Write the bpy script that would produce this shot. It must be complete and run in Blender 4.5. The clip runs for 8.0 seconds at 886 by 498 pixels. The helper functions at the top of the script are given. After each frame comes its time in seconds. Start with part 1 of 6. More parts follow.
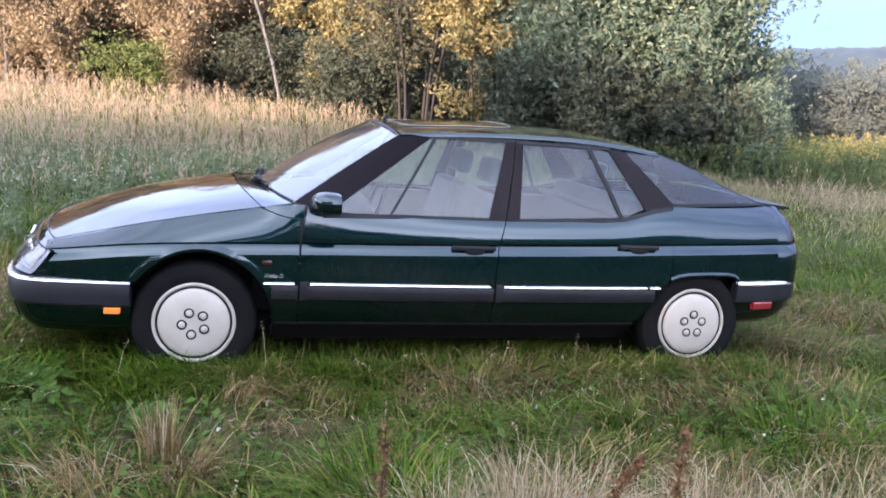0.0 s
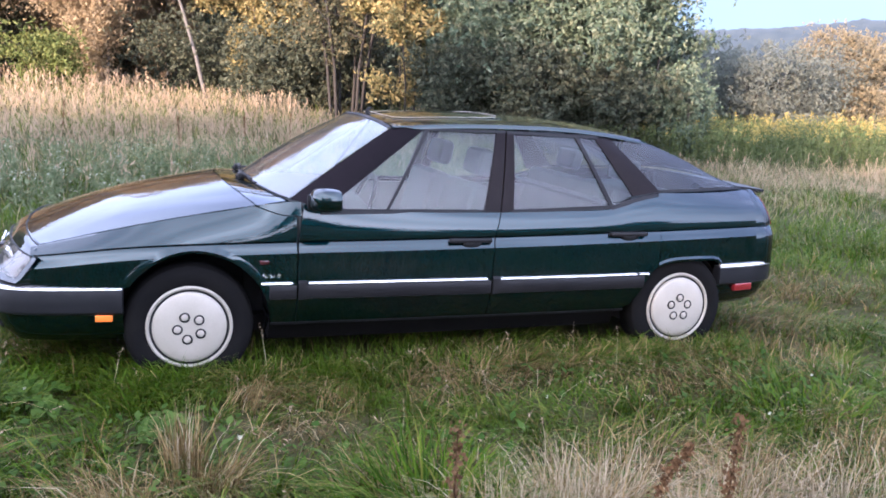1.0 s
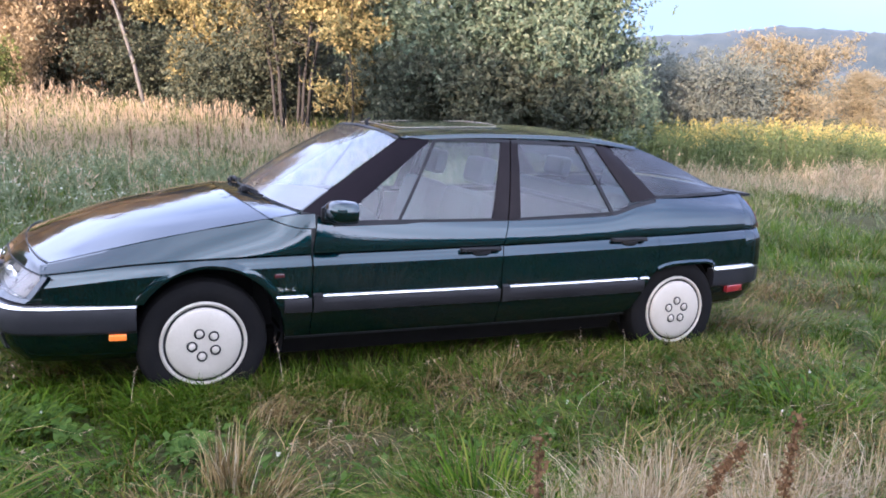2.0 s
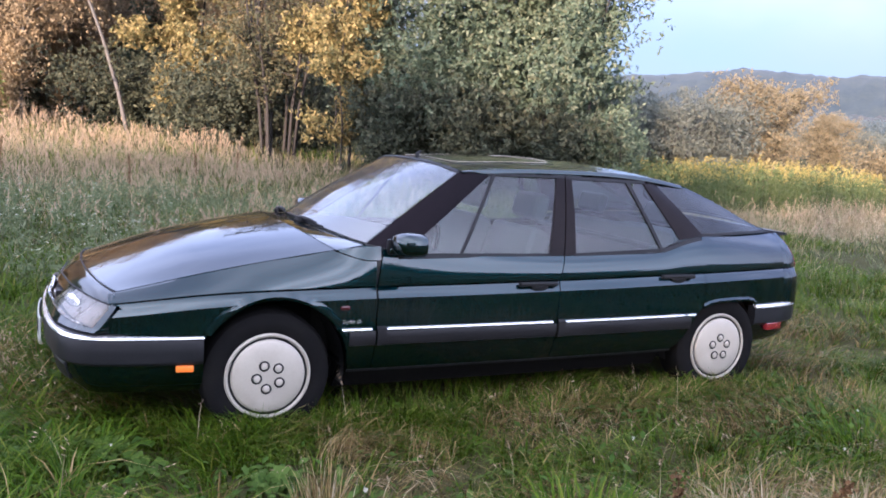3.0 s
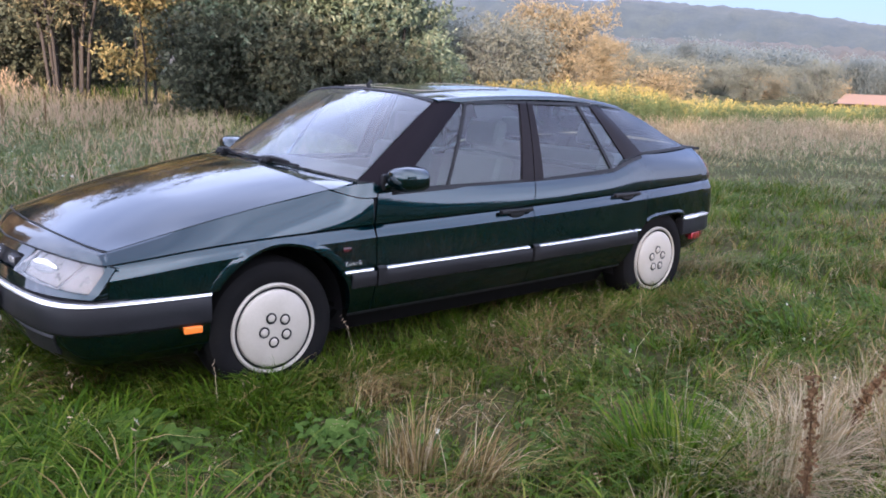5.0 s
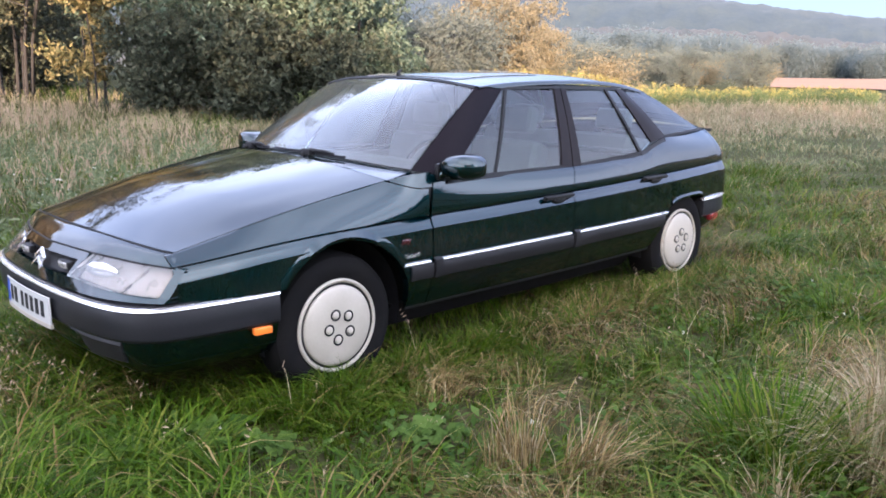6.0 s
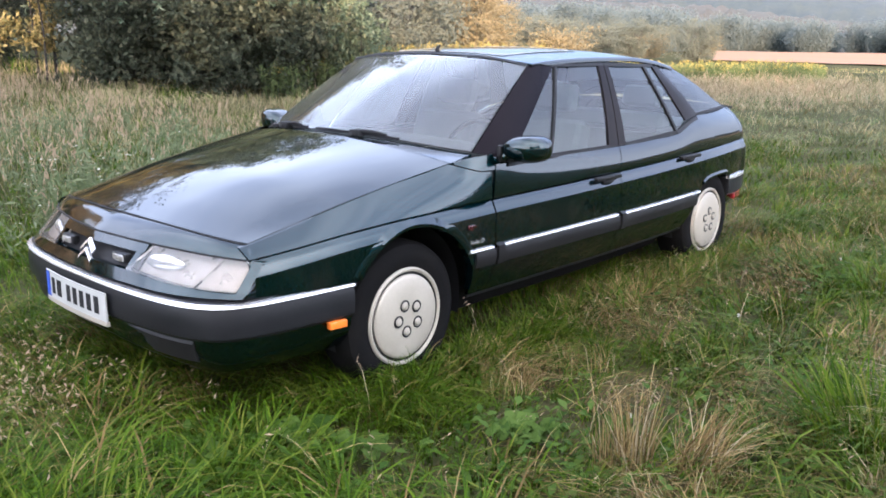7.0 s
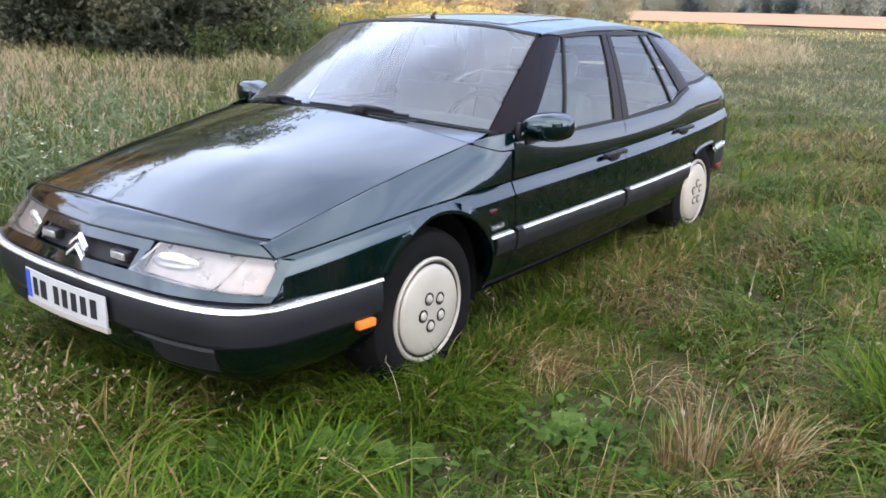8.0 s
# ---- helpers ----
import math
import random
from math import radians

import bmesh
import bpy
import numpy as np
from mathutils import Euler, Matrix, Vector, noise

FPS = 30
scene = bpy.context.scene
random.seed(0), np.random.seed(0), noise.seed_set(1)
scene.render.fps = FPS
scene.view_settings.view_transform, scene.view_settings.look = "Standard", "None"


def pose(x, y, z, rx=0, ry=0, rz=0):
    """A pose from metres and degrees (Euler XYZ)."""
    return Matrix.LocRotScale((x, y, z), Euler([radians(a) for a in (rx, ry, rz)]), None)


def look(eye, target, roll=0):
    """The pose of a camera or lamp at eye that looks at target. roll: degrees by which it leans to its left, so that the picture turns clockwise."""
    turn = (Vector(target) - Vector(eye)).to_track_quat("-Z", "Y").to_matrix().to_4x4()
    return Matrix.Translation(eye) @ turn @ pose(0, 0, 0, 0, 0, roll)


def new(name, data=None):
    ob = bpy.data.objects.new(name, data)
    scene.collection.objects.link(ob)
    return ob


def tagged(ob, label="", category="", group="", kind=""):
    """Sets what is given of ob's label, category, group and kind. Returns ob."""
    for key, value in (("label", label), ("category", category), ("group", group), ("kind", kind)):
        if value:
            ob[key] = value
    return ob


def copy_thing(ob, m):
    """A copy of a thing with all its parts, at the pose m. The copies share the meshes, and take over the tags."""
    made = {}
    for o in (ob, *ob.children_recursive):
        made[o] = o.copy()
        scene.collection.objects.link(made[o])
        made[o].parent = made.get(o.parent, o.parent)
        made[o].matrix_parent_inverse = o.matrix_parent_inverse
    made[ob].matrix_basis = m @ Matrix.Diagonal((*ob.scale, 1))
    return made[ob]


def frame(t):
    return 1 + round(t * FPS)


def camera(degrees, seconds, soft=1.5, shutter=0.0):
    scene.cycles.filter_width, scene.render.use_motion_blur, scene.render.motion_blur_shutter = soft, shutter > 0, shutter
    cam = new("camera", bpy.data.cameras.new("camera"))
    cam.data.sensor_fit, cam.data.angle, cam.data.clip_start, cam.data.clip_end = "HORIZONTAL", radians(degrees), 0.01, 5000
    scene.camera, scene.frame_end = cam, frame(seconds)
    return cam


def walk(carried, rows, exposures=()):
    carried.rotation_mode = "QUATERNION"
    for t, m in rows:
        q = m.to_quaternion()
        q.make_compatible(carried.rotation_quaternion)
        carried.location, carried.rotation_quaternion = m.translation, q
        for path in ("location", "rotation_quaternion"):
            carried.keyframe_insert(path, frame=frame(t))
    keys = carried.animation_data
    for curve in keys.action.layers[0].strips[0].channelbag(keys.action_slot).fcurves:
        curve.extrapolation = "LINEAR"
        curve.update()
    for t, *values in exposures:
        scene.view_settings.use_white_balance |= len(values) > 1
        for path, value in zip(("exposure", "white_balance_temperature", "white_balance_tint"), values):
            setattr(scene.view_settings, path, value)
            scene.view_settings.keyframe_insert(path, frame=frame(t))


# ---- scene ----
cam = camera(54.8, 8.0, 1.8)
PATH = [
    (0, (0.237, -5.276, 1.543), (0.693, -3.36, 1.193), 3.8),
    (0.5, (0.047, -5.215, 1.53), (0.541, -3.309, 1.178), 3.9),
    (1, (-0.149, -5.126, 1.555), (0.485, -3.266, 1.182), 2.9),
    (1.2, (-0.238, -5.099, 1.549), (0.468, -3.268, 1.162), 2.7),
    (2.3, (-0.644, -4.942, 1.56), (0.145, -3.132, 1.241), 2.6),
    (2.5, (-0.726, -4.897, 1.584), (0.071, -3.086, 1.29), 3.2),
    (3, (-0.99, -4.794, 1.533), (-0.141, -3.003, 1.262), 3.7),
    (3.5, (-1.207, -4.675, 1.534), (-0.273, -2.927, 1.261), 3.4),
    (4, (-1.371, -4.492, 1.534), (-0.298, -2.824, 1.28), 4.1),
    (4.5, (-1.61, -4.332, 1.492), (-0.413, -2.769, 1.138), 3.8),
    (4.7, (-1.711, -4.265, 1.487), (-0.487, -2.733, 1.091), 3.1),
    (5.8, (-2.069, -3.833, 1.433), (-0.725, -2.405, 1.038), 0.6),
    (6, (-2.175, -3.738, 1.428), (-0.816, -2.331, 1.011), 0.6),
    (6.5, (-2.351, -3.517, 1.449), (-0.953, -2.163, 0.986), 0.6),
    (7, (-2.434, -3.226, 1.443), (-0.992, -1.925, 0.966), 0.9),
    (7.5, (-2.489, -2.955, 1.468), (-1.001, -1.714, 0.973), 1.2),
    (8, (-2.496, -2.722, 1.478), (-0.95, -1.585, 0.915), 1.4),
]
walk(cam, [(t, look(eye, target, roll)) for t, eye, target, roll in PATH], [(0.0, 2.73, 5000, 19), (1.0, 2.81, 5000, 22), (2.5, 2.75, 5040, 20), (3.0, 2.51, 5100, 22), (4.5, 2.51, 5120, 22), (6.0, 2.76, 5270, 18), (6.5, 2.84, 5330, 15), (8.0, 2.79, 5500, 13)])

# ---------------------------------------------------------------- light
CLOUD_LOW, CLOUD_HIGH = 0.138, 0.78
GLOW = 0.50
SUN_FROM = Vector((-0.74, -0.66, 0.145)).normalized()
world = bpy.data.worlds.new("evening_sky")
scene.world = world
world.use_nodes = True
wn = world.node_tree
for n in list(wn.nodes):
    wn.nodes.remove(n)
sky = wn.nodes.new("ShaderNodeTexSky")
sky.sky_type = "NISHITA"
sky.sun_disc = False
sky.sun_elevation = math.asin(SUN_FROM.z)
sky.sun_rotation = math.atan2(SUN_FROM.x, SUN_FROM.y)
sky.air_density, sky.dust_density, sky.ozone_density = 1.0, 0.4, 2.5
back = wn.nodes.new("ShaderNodeBackground")
back.inputs["Strength"].default_value = 0.052
outw = wn.nodes.new("ShaderNodeOutputWorld")
# a thin, broken veil of evening cloud over the sky
where = wn.nodes.new("ShaderNodeTexCoord")
stretch = wn.nodes.new("ShaderNodeMapping")
stretch.inputs["Scale"].default_value = (1.0, 1.0, 1.7)
cloud = wn.nodes.new("ShaderNodeTexNoise")
cloud.inputs["Scale"].default_value, cloud.inputs["Detail"].default_value, cloud.inputs["Roughness"].default_value = 1.5, 6, 0.5
height = wn.nodes.new("ShaderNodeSeparateXYZ")
veil = wn.nodes.new("ShaderNodeMapRange")
veil.inputs["From Min"].default_value, veil.inputs["From Max"].default_value = 0.36, 0.64
veil.inputs["To Min"].default_value, veil.inputs["To Max"].default_value = 0.58, 0.96
# thicker cloud is brighter
rise = wn.nodes.new("ShaderNodeMapRange")
rise.interpolation_type = "SMOOTHSTEP"
rise.inputs["From Min"].default_value, rise.inputs["From Max"].default_value = 0.06, 0.58
rise.inputs["To Min"].default_value, rise.inputs["To Max"].default_value = CLOUD_LOW, CLOUD_HIGH
tone = wn.nodes.new("ShaderNodeValToRGB")
tone.color_ramp.elements[0].position, tone.color_ramp.elements[0].color = 0.35, (0.70, 0.77, 1.0, 1)
tone.color_ramp.elements[1].position, tone.color_ramp.elements[1].color = 0.68, (0.91, 0.93, 0.99, 1)
shine = wn.nodes.new("ShaderNodeBackground")
blend = wn.nodes.new("ShaderNodeMixShader")
wn.links.new(where.outputs["Generated"], stretch.inputs["Vector"])
wn.links.new(stretch.outputs[0], cloud.inputs["Vector"])
wn.links.new(where.outputs["Generated"], height.inputs[0])
wn.links.new(cloud.outputs["Fac"], veil.inputs["Value"])
wn.links.new(cloud.outputs["Fac"], tone.inputs[0])
wn.links.new(height.outputs["Z"], rise.inputs["Value"])
# the veil glows towards the setting sun
toward = wn.nodes.new("ShaderNodeVectorMath")
toward.operation = "DOT_PRODUCT"
toward.inputs[1].default_value = SUN_FROM
glow = wn.nodes.new("ShaderNodeMapRange")
glow.interpolation_type = "SMOOTHSTEP"
glow.inputs["From Min"].default_value, glow.inputs["From Max"].default_value = -0.85, 1.0
glow.inputs["To Min"].default_value, glow.inputs["To Max"].default_value = 0.0, 1.0
warm = wn.nodes.new("ShaderNodeMix")
warm.data_type = "RGBA"
warm.inputs[7].default_value = (1.0, 0.90, 0.80, 1)
lift = wn.nodes.new("ShaderNodeMath")
lift.operation = "MULTIPLY_ADD"
lift.inputs[1].default_value = GLOW
wn.links.new(where.outputs["Generated"], toward.inputs[0])
wn.links.new(toward.outputs["Value"], glow.inputs["Value"])
wn.links.new(glow.outputs[0], warm.inputs[0])
wn.links.new(tone.outputs[0], warm.inputs[6])
wn.links.new(warm.outputs[2], shine.inputs["Color"])
# it is brightest low over the horizon
low = wn.nodes.new("ShaderNodeMapRange")
low.interpolation_type = "SMOOTHSTEP"
low.inputs["From Min"].default_value, low.inputs["From Max"].default_value = 0.0, 0.38
low.inputs["To Min"].default_value, low.inputs["To Max"].default_value = 3.4, 1.0
gain = wn.nodes.new("ShaderNodeMath")
gain.operation = "MULTIPLY"
wn.links.new(height.outputs["Z"], low.inputs["Value"])
wn.links.new(glow.outputs[0], gain.inputs[0])
wn.links.new(low.outputs[0], gain.inputs[1])
wn.links.new(gain.outputs[0], lift.inputs[0])
# and thins out overhead
top = wn.nodes.new("ShaderNodeMapRange")
top.interpolation_type = "SMOOTHSTEP"
top.inputs["From Min"].default_value, top.inputs["From Max"].default_value = 0.62, 0.98
top.inputs["To Min"].default_value, top.inputs["To Max"].default_value = 1.0, 0.50
thin = wn.nodes.new("ShaderNodeMath")
thin.operation = "MULTIPLY"
wn.links.new(height.outputs["Z"], top.inputs["Value"])
wn.links.new(rise.outputs[0], thin.inputs[0])
wn.links.new(top.outputs[0], thin.inputs[1])
wn.links.new(thin.outputs[0], lift.inputs[2])
body = wn.nodes.new("ShaderNodeMapRange")
body.inputs["From Min"].default_value, body.inputs["From Max"].default_value = 0.32, 0.68
body.inputs["To Min"].default_value, body.inputs["To Max"].default_value = 0.78, 1.20
thick = wn.nodes.new("ShaderNodeMath")
thick.operation = "MULTIPLY"
wn.links.new(cloud.outputs["Fac"], body.inputs["Value"])
wn.links.new(lift.outputs[0], thick.inputs[0])
wn.links.new(body.outputs[0], thick.inputs[1])
wn.links.new(thick.outputs[0], shine.inputs["Strength"])
wn.links.new(sky.outputs[0], back.inputs["Color"])
wn.links.new(veil.outputs[0], blend.inputs[0])
wn.links.new(back.outputs[0], blend.inputs[1])
wn.links.new(shine.outputs[0], blend.inputs[2])
wn.links.new(blend.outputs[0], outw.inputs["Surface"])

sun = new("sun", bpy.data.lights.new("sun", "SUN"))
sun.data.energy, sun.data.angle, sun.data.color = 5.0, radians(0.6), (1.0, 0.67, 0.38)
sun.matrix_world = look(SUN_FROM * 60, (0, 0, 0))


# ---------------------------------------------------------------- materials
def material(name):
    m = bpy.data.materials.new(name)
    m.use_nodes = True
    t = m.node_tree
    return m, t, t.nodes["Principled BSDF"]


def ramp(t, fac, *stops):
    n = t.nodes.new("ShaderNodeValToRGB")
    e = n.color_ramp.elements
    while len(e) < len(stops):
        e.new(0.5)
    for k, (p, c) in zip(e, stops):
        k.position, k.color = p, (*c, 1)
    t.links.new(fac, n.inputs[0])
    return n.outputs[0]


def mixed(t, fac, a, b, blend="MIX"):
    n = t.nodes.new("ShaderNodeMix")
    n.data_type, n.blend_type = "RGBA", blend
    for k, v in ((0, fac), (6, a), (7, b)):
        if hasattr(v, "is_linked"):
            t.links.new(v, n.inputs[k])
        else:
            n.inputs[k].default_value = v if k == 0 else (*v, 1)
    return n.outputs[2]


def noise_of(t, scale, detail=4, rough=0.6, coords="Object"):
    n = t.nodes.new("ShaderNodeTexNoise")
    n.inputs["Scale"].default_value, n.inputs["Detail"].default_value, n.inputs["Roughness"].default_value = scale, detail, rough
    c = t.nodes.new("ShaderNodeTexCoord")
    t.links.new(c.outputs[coords], n.inputs["Vector"])
    return n.outputs["Fac"]


def bump(t, shader, height, strength=0.2, distance=0.01):
    b = t.nodes.new("ShaderNodeBump")
    b.inputs["Strength"].default_value, b.inputs["Distance"].default_value = strength, distance
    t.links.new(height, b.inputs["Height"])
    t.links.new(b.outputs[0], shader.inputs["Normal"])


def worn(name, dark, light, rough=(0.4, 0.6), metal=0.0, scale=6, relief=0.05, coat=0.0, spec=0.5):
    """A surface between two colours, uneven at two scales."""
    m, t, s = material(name)
    a, b = noise_of(t, scale), noise_of(t, scale * 14, 3)
    col = mixed(t, 0.35, ramp(t, a, (0.3, dark), (0.7, light)), ramp(t, b, (0.3, dark), (0.7, light)))
    t.links.new(col, s.inputs["Base Color"])
    t.links.new(ramp(t, a, (0.3, (rough[0],) * 3), (0.7, (rough[1],) * 3)), s.inputs["Roughness"])
    s.inputs["Metallic"].default_value = metal
    s.inputs["Specular IOR Level"].default_value = spec
    s.inputs["Coat Weight"].default_value = coat
    s.inputs["Coat Roughness"].default_value = 0.04
    if relief:
        bump(t, s, b, relief, 0.003)
    return m


def paint():
    m, t, s = material("green_paint")
    flakes = t.nodes.new("ShaderNodeTexVoronoi")
    flakes.inputs["Scale"].default_value = 900
    c = t.nodes.new("ShaderNodeTexCoord")
    t.links.new(c.outputs["Object"], flakes.inputs["Vector"])
    dirt = noise_of(t, 3.0, 6, 0.65)
    col = mixed(t, 0.5, ramp(t, flakes.outputs["Distance"], (0.2, (0.0019, 0.0186, 0.0225)), (0.8, (0.0009, 0.0086, 0.0112))), (0.0014, 0.0128, 0.0160))
    col = mixed(t, ramp(t, dirt, (0.55, (0, 0, 0)), (0.85, (0.04, 0.04, 0.04))), col, (0.06, 0.065, 0.055))
    t.links.new(col, s.inputs["Base Color"])
    s.inputs["Metallic"].default_value = 0.85
    s.inputs["Roughness"].default_value = 0.30
    s.inputs["Specular IOR Level"].default_value = 0.2
    s.inputs["Specular Tint"].default_value = (0.03, 0.12, 0.14, 1)
    s.inputs["Coat Weight"].default_value = 1.0
    s.inputs["Coat IOR"].default_value = 1.55
    t.links.new(ramp(t, dirt, (0.4, (0.002,) * 3), (0.8, (0.010,) * 3)), s.inputs["Coat Roughness"])
    wave = noise_of(t, 2.2, 2, 0.4)
    b = t.nodes.new("ShaderNodeBump")
    b.inputs["Strength"].default_value, b.inputs["Distance"].default_value = 0.004, 0.01
    t.links.new(wave, b.inputs["Height"])
    t.links.new(b.outputs[0], s.inputs["Coat Normal"])
    return m


def glass(name, tint, haze, rough=0.02, spec=1.5):
    """A window pane: it lets light through with a tint and mirrors by Fresnel, under a film of dust."""
    m = bpy.data.materials.new(name)
    m.use_nodes = True
    t = m.node_tree
    for n in list(t.nodes):
        t.nodes.remove(n)
    out = t.nodes.new("ShaderNodeOutputMaterial")
    clear = t.nodes.new("ShaderNodeBsdfTransparent")
    clear.inputs["Color"].default_value = (*tint, 1)
    gloss = t.nodes.new("ShaderNodeBsdfGlossy")
    gloss.inputs["Roughness"].default_value = rough
    fres = t.nodes.new("ShaderNodeFresnel")
    fres.inputs["IOR"].default_value = spec
    dust = t.nodes.new("ShaderNodeBsdfDiffuse")
    dust.inputs["Color"].default_value = (0.72, 0.72, 0.71, 1)
    a = t.nodes.new("ShaderNodeMixShader")
    b = t.nodes.new("ShaderNodeMixShader")
    film = noise_of(t, 2.5, 5, 0.6)
    t.links.new(ramp(t, film, (0.3, (haze * 0.5,) * 3), (0.75, (haze,) * 3)), a.inputs[0])
    t.links.new(clear.outputs[0], a.inputs[1])
    t.links.new(dust.outputs[0], a.inputs[2])
    t.links.new(fres.outputs[0], b.inputs[0])
    t.links.new(a.outputs[0], b.inputs[1])
    t.links.new(gloss.outputs[0], b.inputs[2])
    t.links.new(b.outputs[0], out.inputs["Surface"])
    return m


PAINT = paint()
PLASTIC = worn("dark_plastic", (0.007, 0.007, 0.008), (0.014, 0.0135, 0.014), (0.34, 0.48), relief=0.08, spec=0.16)
BUMPER = worn("grey_plastic", (0.0062, 0.0064, 0.0075), (0.0115, 0.0118, 0.0135), (0.36, 0.50), relief=0.08, spec=0.20)
RUBBER = worn("black_rubber", (0.006, 0.006, 0.007), (0.012, 0.012, 0.013), (0.5, 0.7), relief=0.05, spec=0.2)
TYRE = worn("tyre_rubber", (0.004, 0.004, 0.0045), (0.009, 0.0085, 0.008), (0.8, 0.95), scale=9, relief=0.2, spec=0.05)
PILLAR = worn("faded_black", (0.007, 0.0054, 0.0058), (0.012, 0.0096, 0.0102), (0.28, 0.38), scale=4, relief=0.02, spec=0.06)
GLOSS_BLACK = worn("glossy_black", (0.004, 0.003, 0.004), (0.007, 0.005, 0.007), (0.16, 0.22), scale=4, relief=0.0, spec=0.05)
CHROME = worn("chrome", (0.66, 0.66, 0.67), (0.76, 0.76, 0.76), (0.16, 0.28), metal=0.75, relief=0.0)
HUBCAP = worn("silver_lacquer", (0.272, 0.249, 0.206), (0.334, 0.307, 0.256), (0.40, 0.52), metal=0.15, scale=8, relief=0.03)
REFLECTOR = worn("lamp_reflector", (0.24, 0.218, 0.195), (0.40, 0.368, 0.335), (0.24, 0.42), metal=0.55, scale=14, relief=0.12)
FOG_LENS = worn("fog_lens", (0.22, 0.21, 0.20), (0.44, 0.42, 0.41), (0.15, 0.25), metal=0.5, scale=30, relief=0.2)
PLATE = worn("plate_white", (0.30, 0.30, 0.295), (0.37, 0.37, 0.36), (0.25, 0.4), relief=0.0)
PLATE_BLUE = worn("plate_blue", (0.02, 0.05, 0.30), (0.03, 0.07, 0.36), (0.3, 0.4), relief=0.0)
DULL_RED = worn("dull_red_lens", (0.025, 0.006, 0.007), (0.045, 0.009, 0.010), (0.15, 0.25), relief=0.1)
AMBER = worn("amber_lens", (0.60, 0.13, 0.015), (0.70, 0.18, 0.022), (0.12, 0.2), relief=0.1, coat=0.6)
RED_GLASS = worn("red_lens", (0.11, 0.010, 0.012), (0.17, 0.015, 0.017), (0.12, 0.2), relief=0.1, coat=0.6)
TRIM = worn("cabin_trim", (0.10, 0.095, 0.09), (0.16, 0.15, 0.14), (0.7, 0.9), relief=0.2)
TRIM_DARK = worn("dashboard_grey", (0.05, 0.05, 0.052), (0.08, 0.08, 0.08), (0.6, 0.8), relief=0.2)
SEAT = worn("seat_cloth", (0.105, 0.103, 0.10), (0.165, 0.162, 0.155), (0.85, 0.95), scale=5, relief=0.4)
SCREEN_GLASS = glass("screen_glass", (0.80, 0.88, 0.87), 0.08, 0.02, 1.78)
SIDE_GLASS = glass("side_glass", (0.64, 0.76, 0.75), 0.02, 0.02, 1.57)
DARK_GLASS = glass("dark_glass", (0.40, 0.45, 0.45), 0.025, 0.02, 1.50)
LAMP_GLASS = glass("lamp_glass", (0.95, 0.94, 0.93), 0.07, 0.05, 1.5)
INDICATOR_GLASS = glass("indicator_glass", (0.80, 0.77, 0.74), 0.09, 0.10, 1.5)


def vegetation(name, stops, gloss=0.45, through_light=0.3, patch=None):
    """Leaves or blades: a colour for each by chance, and light that comes through."""
    m, t, s = material(name)
    g = t.nodes.new("ShaderNodeNewGeometry")
    col = ramp(t, g.outputs["Random Per Island"], *stops)
    if patch:
        scale, lo, hi, other = patch
        n = noise_of(t, scale, 3, 0.5)
        col = mixed(t, ramp(t, n, (lo, (0, 0, 0)), (hi, (1, 1, 1))), col, ramp(t, g.outputs["Random Per Island"], *other))
    t.links.new(col, s.inputs["Base Color"])
    s.inputs["Roughness"].default_value = gloss
    s.inputs["Specular IOR Level"].default_value = 0.05
    tr = t.nodes.new("ShaderNodeBsdfTranslucent")
    t.links.new(col, tr.inputs["Color"])
    mx = t.nodes.new("ShaderNodeMixShader")
    mx.inputs[0].default_value = through_light
    t.links.new(s.outputs[0], mx.inputs[1])
    t.links.new(tr.outputs[0], mx.inputs[2])
    t.links.new(mx.outputs[0], t.nodes["Material Output"].inputs["Surface"])
    return m


GRASS = vegetation("green_grass", ((0.0, (0.016, 0.033, 0.002)), (0.45, (0.037, 0.075, 0.003)), (0.8, (0.074, 0.116, 0.006)), (1.0, (0.125, 0.132, 0.020))), patch=(1.5, 0.44, 0.68, ((0.0, (0.026, 0.048, 0.004)), (0.45, (0.052, 0.088, 0.007)), (0.8, (0.086, 0.120, 0.014)), (1.0, (0.145, 0.146, 0.036)))))
DRY = vegetation("dry_grass", ((0.0, (0.075, 0.050, 0.018)), (0.5, (0.155, 0.107, 0.042)), (1.0, (0.31, 0.230, 0.105))), 0.6, 0.25)
MEADOW = vegetation("meadow_grass", ((0.0, (0.115, 0.118, 0.052)), (0.4, (0.205, 0.175, 0.092)), (1.0, (0.34, 0.275, 0.172))), 0.6, 0.3)
LAWN = vegetation("field_grass", ((0.0, (0.060, 0.084, 0.030)), (0.5, (0.096, 0.120, 0.046)), (1.0, (0.160, 0.168, 0.084))), 0.6, 0.25, (0.5, 0.38, 0.64, ((0.0, (0.105, 0.105, 0.050)), (0.5, (0.155, 0.146, 0.076)), (1.0, (0.23, 0.20, 0.118)))))
STRAW = vegetation("pale_straw", ((0.0, (0.15, 0.115, 0.062)), (0.5, (0.26, 0.21, 0.125)), (1.0, (0.42, 0.35, 0.235))), 0.6, 0.3)
THATCH = vegetation("brown_thatch", ((0.0, (0.042, 0.027, 0.010)), (0.5, (0.092, 0.063, 0.024)), (1.0, (0.19, 0.142, 0.062))), 0.7, 0.2)
WEED = vegetation("grey_green_weeds", ((0.0, (0.080, 0.104, 0.048)), (0.5, (0.108, 0.132, 0.066)), (1.0, (0.150, 0.168, 0.094))), 0.5, 0.3)
